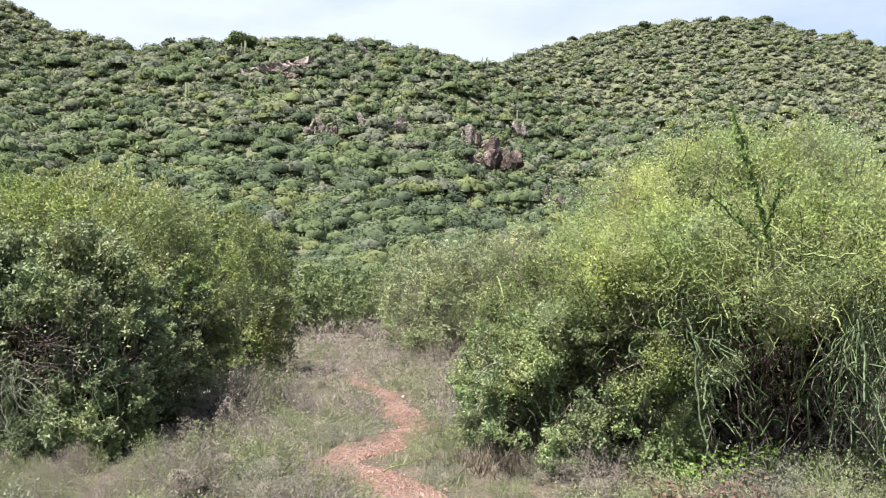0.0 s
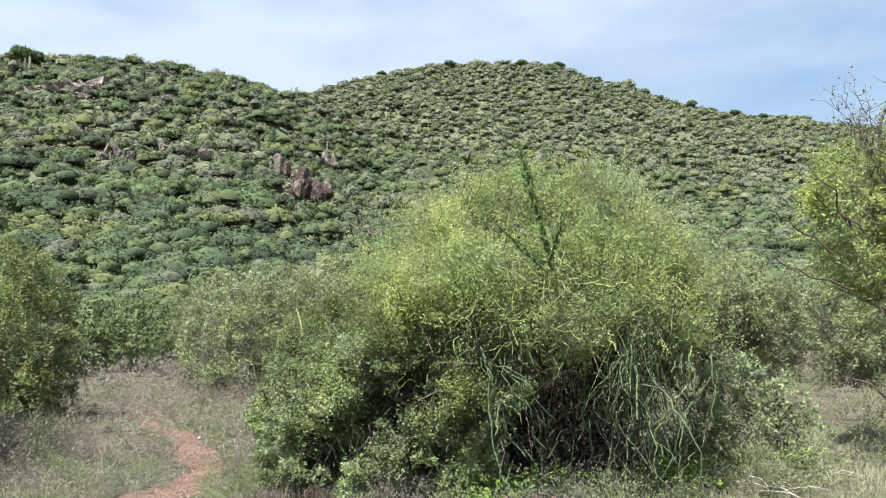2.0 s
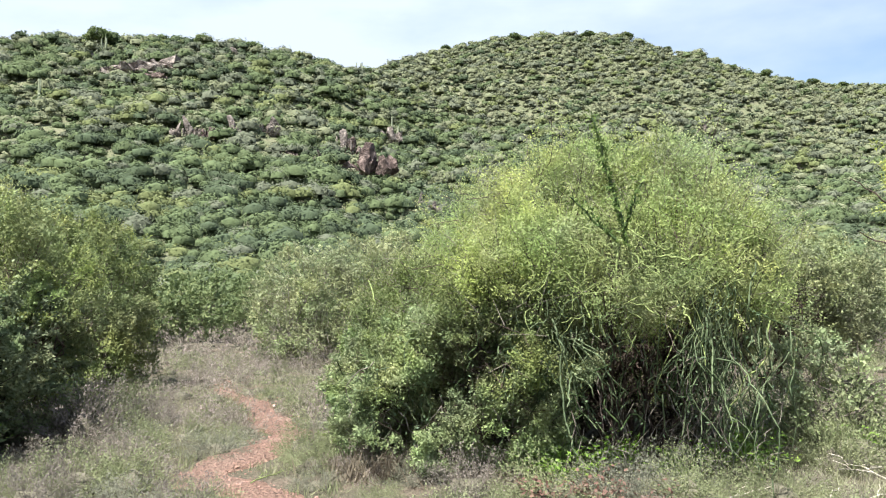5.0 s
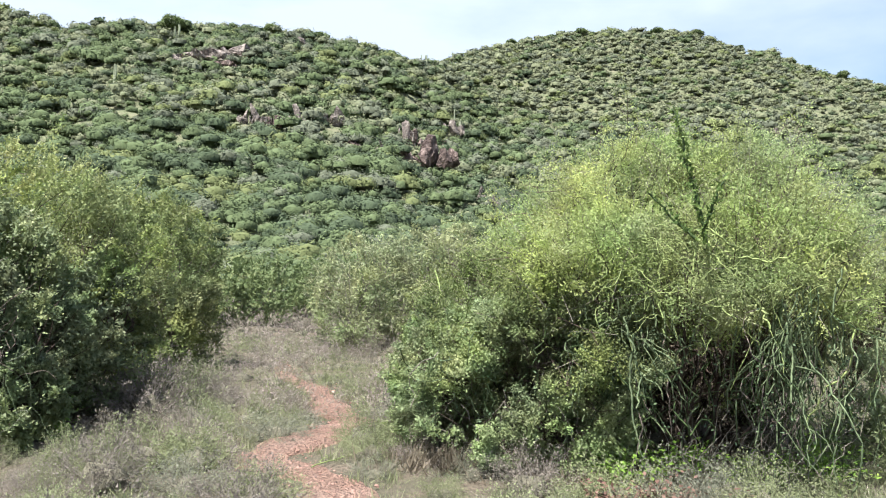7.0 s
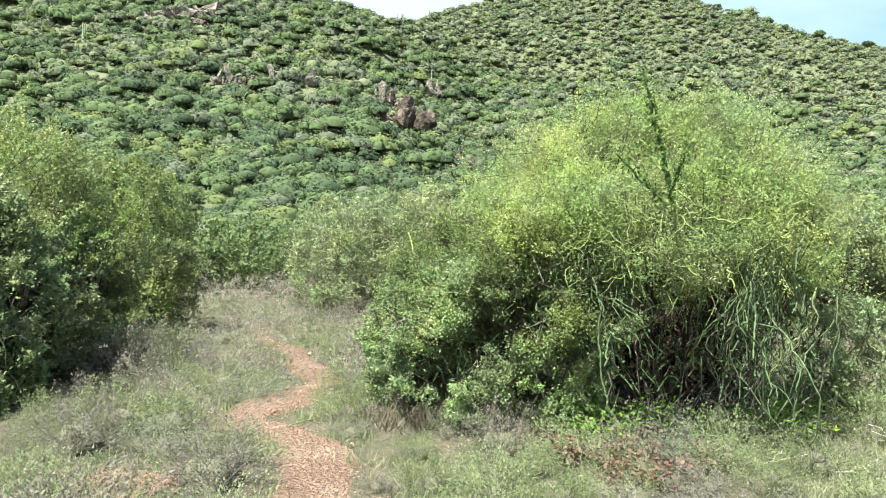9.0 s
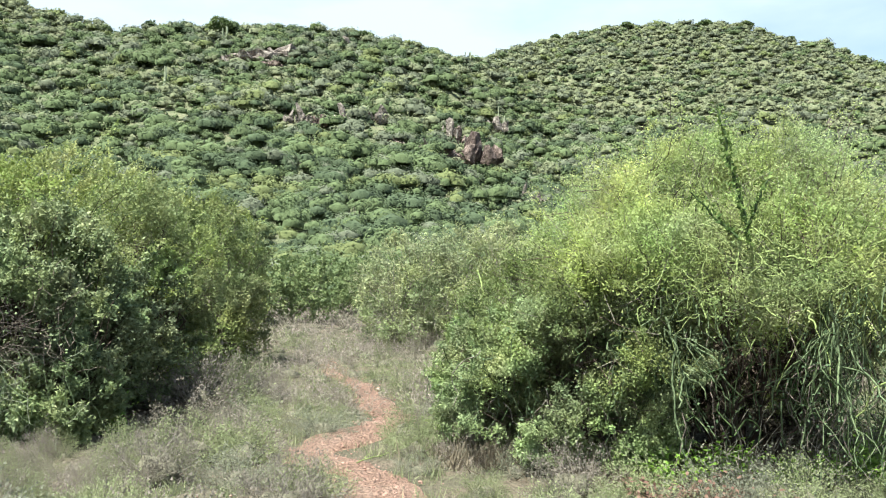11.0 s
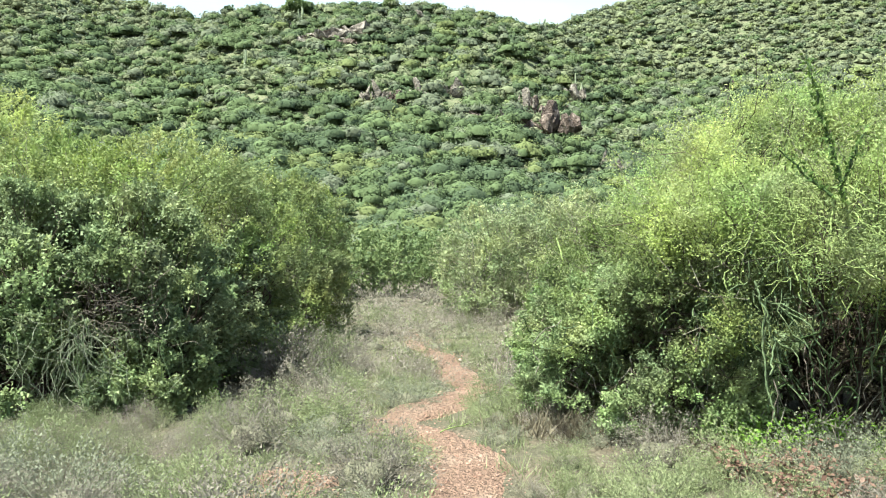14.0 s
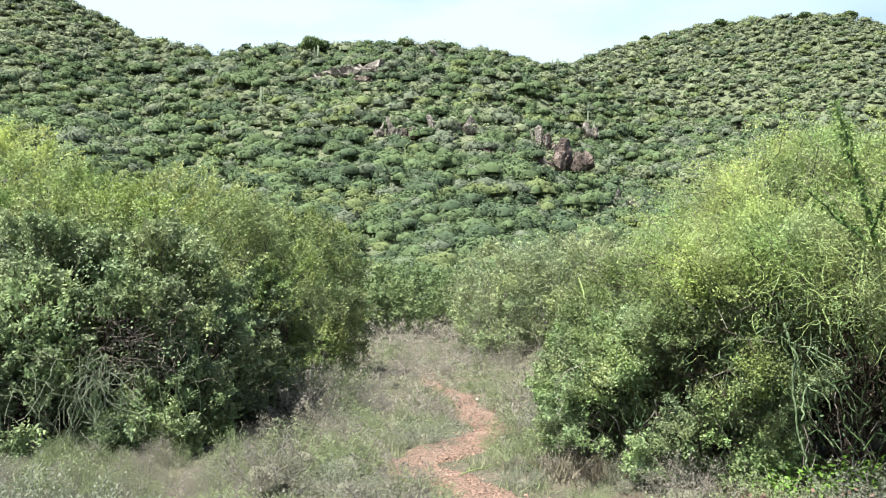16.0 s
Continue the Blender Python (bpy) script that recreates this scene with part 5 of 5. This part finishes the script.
def pale_stems():
    """Crooked pale stems that hang down the front of the thicket."""
    rng = np.random.default_rng(92)
    thicket = bpy.data.objects["thicket_bush"]
    o = np.array(thicket.location)
    for i in range(170):
        x = rng.uniform(-5.9, -2.9)
        p = np.array([x, 6.5 + 0.2 * (x + 4.3) ** 2 + rng.uniform(-0.05, 0.3), rng.uniform(0.25, 1.0)])
        way = unit(rng.normal(0, 0.6, 3) + [0, 0, -0.6])
        if i % 3 == 0:
            p = np.array([-3.72, 6.72, 0.8]) + rng.normal(0, 0.09, 3)
            way = unit(rng.normal(0, 0.55, 3) * [1, 0.4, 0.5] + [0, -0.1, -0.7])
        line = [p]
        for k in range(rng.integers(4, 11)):
            way = unit(way * 0.8 + rng.normal(0, 0.4, 3) * [1, 0.5, 1] + [0, 0, -0.2])
            p = p + way * rng.uniform(0.06, 0.11)
            if p[2] < 0.04:
                break
            line.append(p)
        if len(line) < 3:
            continue
        r = rng.uniform(0.0018, 0.0036)
        v, f = tubes([np.array(line) - o], [(r, r * 0.7)], 4)
        child("hanging_stem", mesh_from("hanging_stem", v, f, M_STEM if rng.random() < 0.6 else M_VINE, True), thicket, "pale crooked hanging stem")


pale_stems()


def twig_nest():
    """Dry brown twigs that show in the thicket's hollow."""
    rng = np.random.default_rng(96)
    thicket = bpy.data.objects["thicket_bush"]
    o = np.array(thicket.location)
    lines = []
    for i in range(150):
        p = np.array([-3.6, 7.05, 1.0]) + rng.normal(0, 1, 3) * [0.3, 0.12, 0.16]
        way = unit(rng.normal(0, 1, 3) * [1, 0.5, 0.8])
        line = [p]
        for k in range(rng.integers(3, 7)):
            way = unit(way + rng.normal(0, 0.45, 3))
            p = p + way * rng.uniform(0.05, 0.1)
            line.append(p)
        lines.append(np.array(line) - o)
    v, f = tubes(lines, [(0.0032, 0.0018)] * len(lines), 3)
    child("dry_twig_nest", mesh_from("dry_twig_nest", v, f, M_DRYWOOD, True), thicket, "tangled dry brown twigs", "stuff")


twig_nest()


def herb(x, y, wide, tall, n, mat, seed, label):
    """A low leafy herb: a few stalks with broad leaves."""
    rng = np.random.default_rng(seed)
    root = thing("herb", label, "herb", "herbs under the bushes", (x, y, float(height(x, y))))
    stalks, lines, radii = 9, [], []
    tips = np.concatenate([rng.normal(0, wide * 0.5, (stalks, 2)), rng.uniform(0.5, 1.0, (stalks, 1)) * tall], 1)
    for t in tips:
        lines.append(wander(rng, (0, 0, -0.01), t, 5, 0.015))
        radii.append((0.005, 0.002))
    v, f = tubes(lines, radii, 4)
    child("stalk", mesh_from("stalk", v, f, M_VINE, True), root, "", "stuff")
    k = rng.integers(0, stalks, n)
    t = rng.uniform(0.25, 1.05, (n, 1))
    p = tips[k] * t + rng.normal(0, 0.05, (n, 3))
    p[:, 2] = np.maximum(p[:, 2], 0.02)
    ln = rng.uniform(0.03, 0.06, n)
    v, f = leaves(p, rng.normal(size=(n, 3)) * [1, 1, 0.4], rng.normal(0, 0.4, (n, 3)) + [0, 0, 1], ln, ln * 0.55)
    child("foliage", mesh_from("foliage", v, f, mat), root)
    return root


HERBS = [(3.3, 6.25, 0.24, 0.26), (2.85, 6.15, 0.22, 0.26), (3.75, 6.25, 0.24, 0.24), (2.0, 6.2, 0.2, 0.26), (2.55, 6.35, 0.2, 0.32), (1.75, 6.45, 0.22, 0.3), (3.05, 6.3, 0.2, 0.22), (3.55, 6.1, 0.22, 0.25), (4.2, 6.8, 0.3, 0.34), (4.9, 6.5, 0.3, 0.3), (3.75, 6.6, 0.2, 0.3), (-3.55, 7.45, 0.3, 0.3), (-5.3, 7.0, 0.3, 0.3), (-2.6, 9.6, 0.25, 0.45), (-2.95, 7.7, 0.22, 0.3), (2.2, 6.3, 0.18, 0.22)]
for i, (x, y, w, h) in enumerate(HERBS):
    herb(x, y, w * 1.25, h * 1.1, 420, M_FRESH, 300 + i, "fresh bright green leafy herb under a bush")

for i, (x, y) in enumerate([(2.05, 5.3), (1.92, 5.5), (2.15, 5.05), (1.62, 5.42), (1.8, 5.05), (2.0, 4.85)]):
    herb(x, y, 0.2, 0.22, 200, M_RED, 330 + i, "withered reddish leafy herb among grey undergrowth")


def pale_foliage():
    """Sunlit larger leaves on the thicket's front."""
    rng = np.random.default_rng(93)
    thicket = bpy.data.objects["thicket_bush"]
    o = np.array(thicket.location)
    n, per = 80, 18
    a = rng.uniform(-37, -19, n)
    c = np.array([spot(q, rng.uniform(-5.0, 2.2), 7.75 + 0.012 * (q + 26) ** 2 + rng.uniform(-0.1, 0.1)) for q in a])
    p = np.repeat(c, per, 0) + rng.normal(0, 0.1, (n * per, 3)) * [1.2, 0.8, 0.7]
    ln = rng.uniform(0.022, 0.038, n * per)
    v, f = leaves(p - o, rng.normal(size=(n * per, 3)), rng.normal(0, 0.5, (n * per, 3)) + [-0.2, -0.3, 0.9], ln, ln * 0.65)
    child("pale_foliage", mesh_from("pale_foliage", v, f, M_LEFT), thicket, "larger pale green leaves")


pale_foliage()
gx2 = rng.uniform(2.6, 7.6, 1500)
gy2 = rng.uniform(3.6, 9.0, 1500)
sel = (np.degrees(np.arctan2(gx2, gy2)) > np.where(np.hypot(gx2, gy2) > 5.7, 32, 27)) & (np.degrees(np.arctan2(gx2, gy2)) < 50)
scatter_low("pale_grass", "thin pale dry grass of the small clearing", gx2[sel], gy2[sel], TUFTS, M_PALEGRASS, 9, 0.7, 1.4, 1)

u = rng.random(150)
fx = 0.1 + 3.4 * u + rng.normal(0, 0.06, 150)
fy = np.interp(fx, [0, 0.6, 1.4, 2.4, 3.6], [6.95, 6.65, 6.4, 6.35, 6.3]) + rng.normal(0, 0.08, 150)
fx, fy = fx[::2], fy[::2]
scatter_low("dry_stalks", "dry brown grass stalks along a bush's foot", fx, fy, TUFTS, M_DRY, 19, 1.3, 2.6, 1)


def stick(x, y, length, turn, rise, seed, mat, label):
    """A crooked dry stick with a fork, lying on the ground."""
    rng = np.random.default_rng(seed)
    z = float(height(x, y)) + 0.035
    way = np.array([math.cos(turn), math.sin(turn), rise])
    a = np.array([0, 0, 0.0])
    b2 = way * length
    main = wander(rng, a, b2, 7, length * 0.03)
    side = np.array([math.cos(turn + 0.6), math.sin(turn + 0.6), rise])
    lines = [main, wander(rng, main[2], main[2] + side * length * 0.6, 5, length * 0.03)]
    v, f = tubes(lines, [(0.003 + 0.008 * min(length, 0.6), 0.002 + 0.004 * length), (0.002 + 0.006 * min(length, 0.6), 0.0015 + 0.003 * length)], 5)
    ob = new("dry_stick", mesh_from("dry_stick", v, f, mat, True))
    ob.location = (x, y, z)
    tagged(ob, label, "stick", "dry sticks on the ground")


stick(-0.5, 6.55, 0.4, 0.9, 0.05, 1, M_VINE_PALE, "forked greenish dry stick at the path's edge")
for i, (x, y, l, a, r) in enumerate([(3.3, 5.1, 0.7, 0.1, 0.0), (3.9, 5.2, 0.5, 0.3, 0.05), (4.5, 5.6, 0.5, 2.2, 0.3), (4.3, 6.3, 0.3, 1.7, 0.3), (2.8, 5.2, 0.45, 0.2, 0.15), (4.9, 5.9, 0.8, 2.9, 0.1), (3.7, 4.7, 0.5, 0.0, 0.0), (4.9, 6.6, 0.2, 1.5, 0.8), (4.26, 6.55, 0.3, 0.2, 0.1), (4.5, 6.4, 0.12, 1.2, 1.2), (5.13, 6.15, 0.13, 1.5, 1.4), (5.3, 6.6, 0.3, 0.5, 0.15), (5.6, 6.2, 0.35, 2.6, 0.1)]):
    stick(x, y, l, a, r, 10 + i, M_BLEACH, "bleached forked dry stick in the grass")
stubs = np.random.default_rng(55)
for i in range(44):
    x, y = stubs.uniform(3.2, 6.0), stubs.uniform(5.3, 7.0)
    stick(x, y, stubs.uniform(0.045, 0.09), stubs.uniform(0, 6.28), stubs.uniform(0.3, 2.2), 60 + i, M_BLEACH, "short bleached dead stalk standing in the grass")
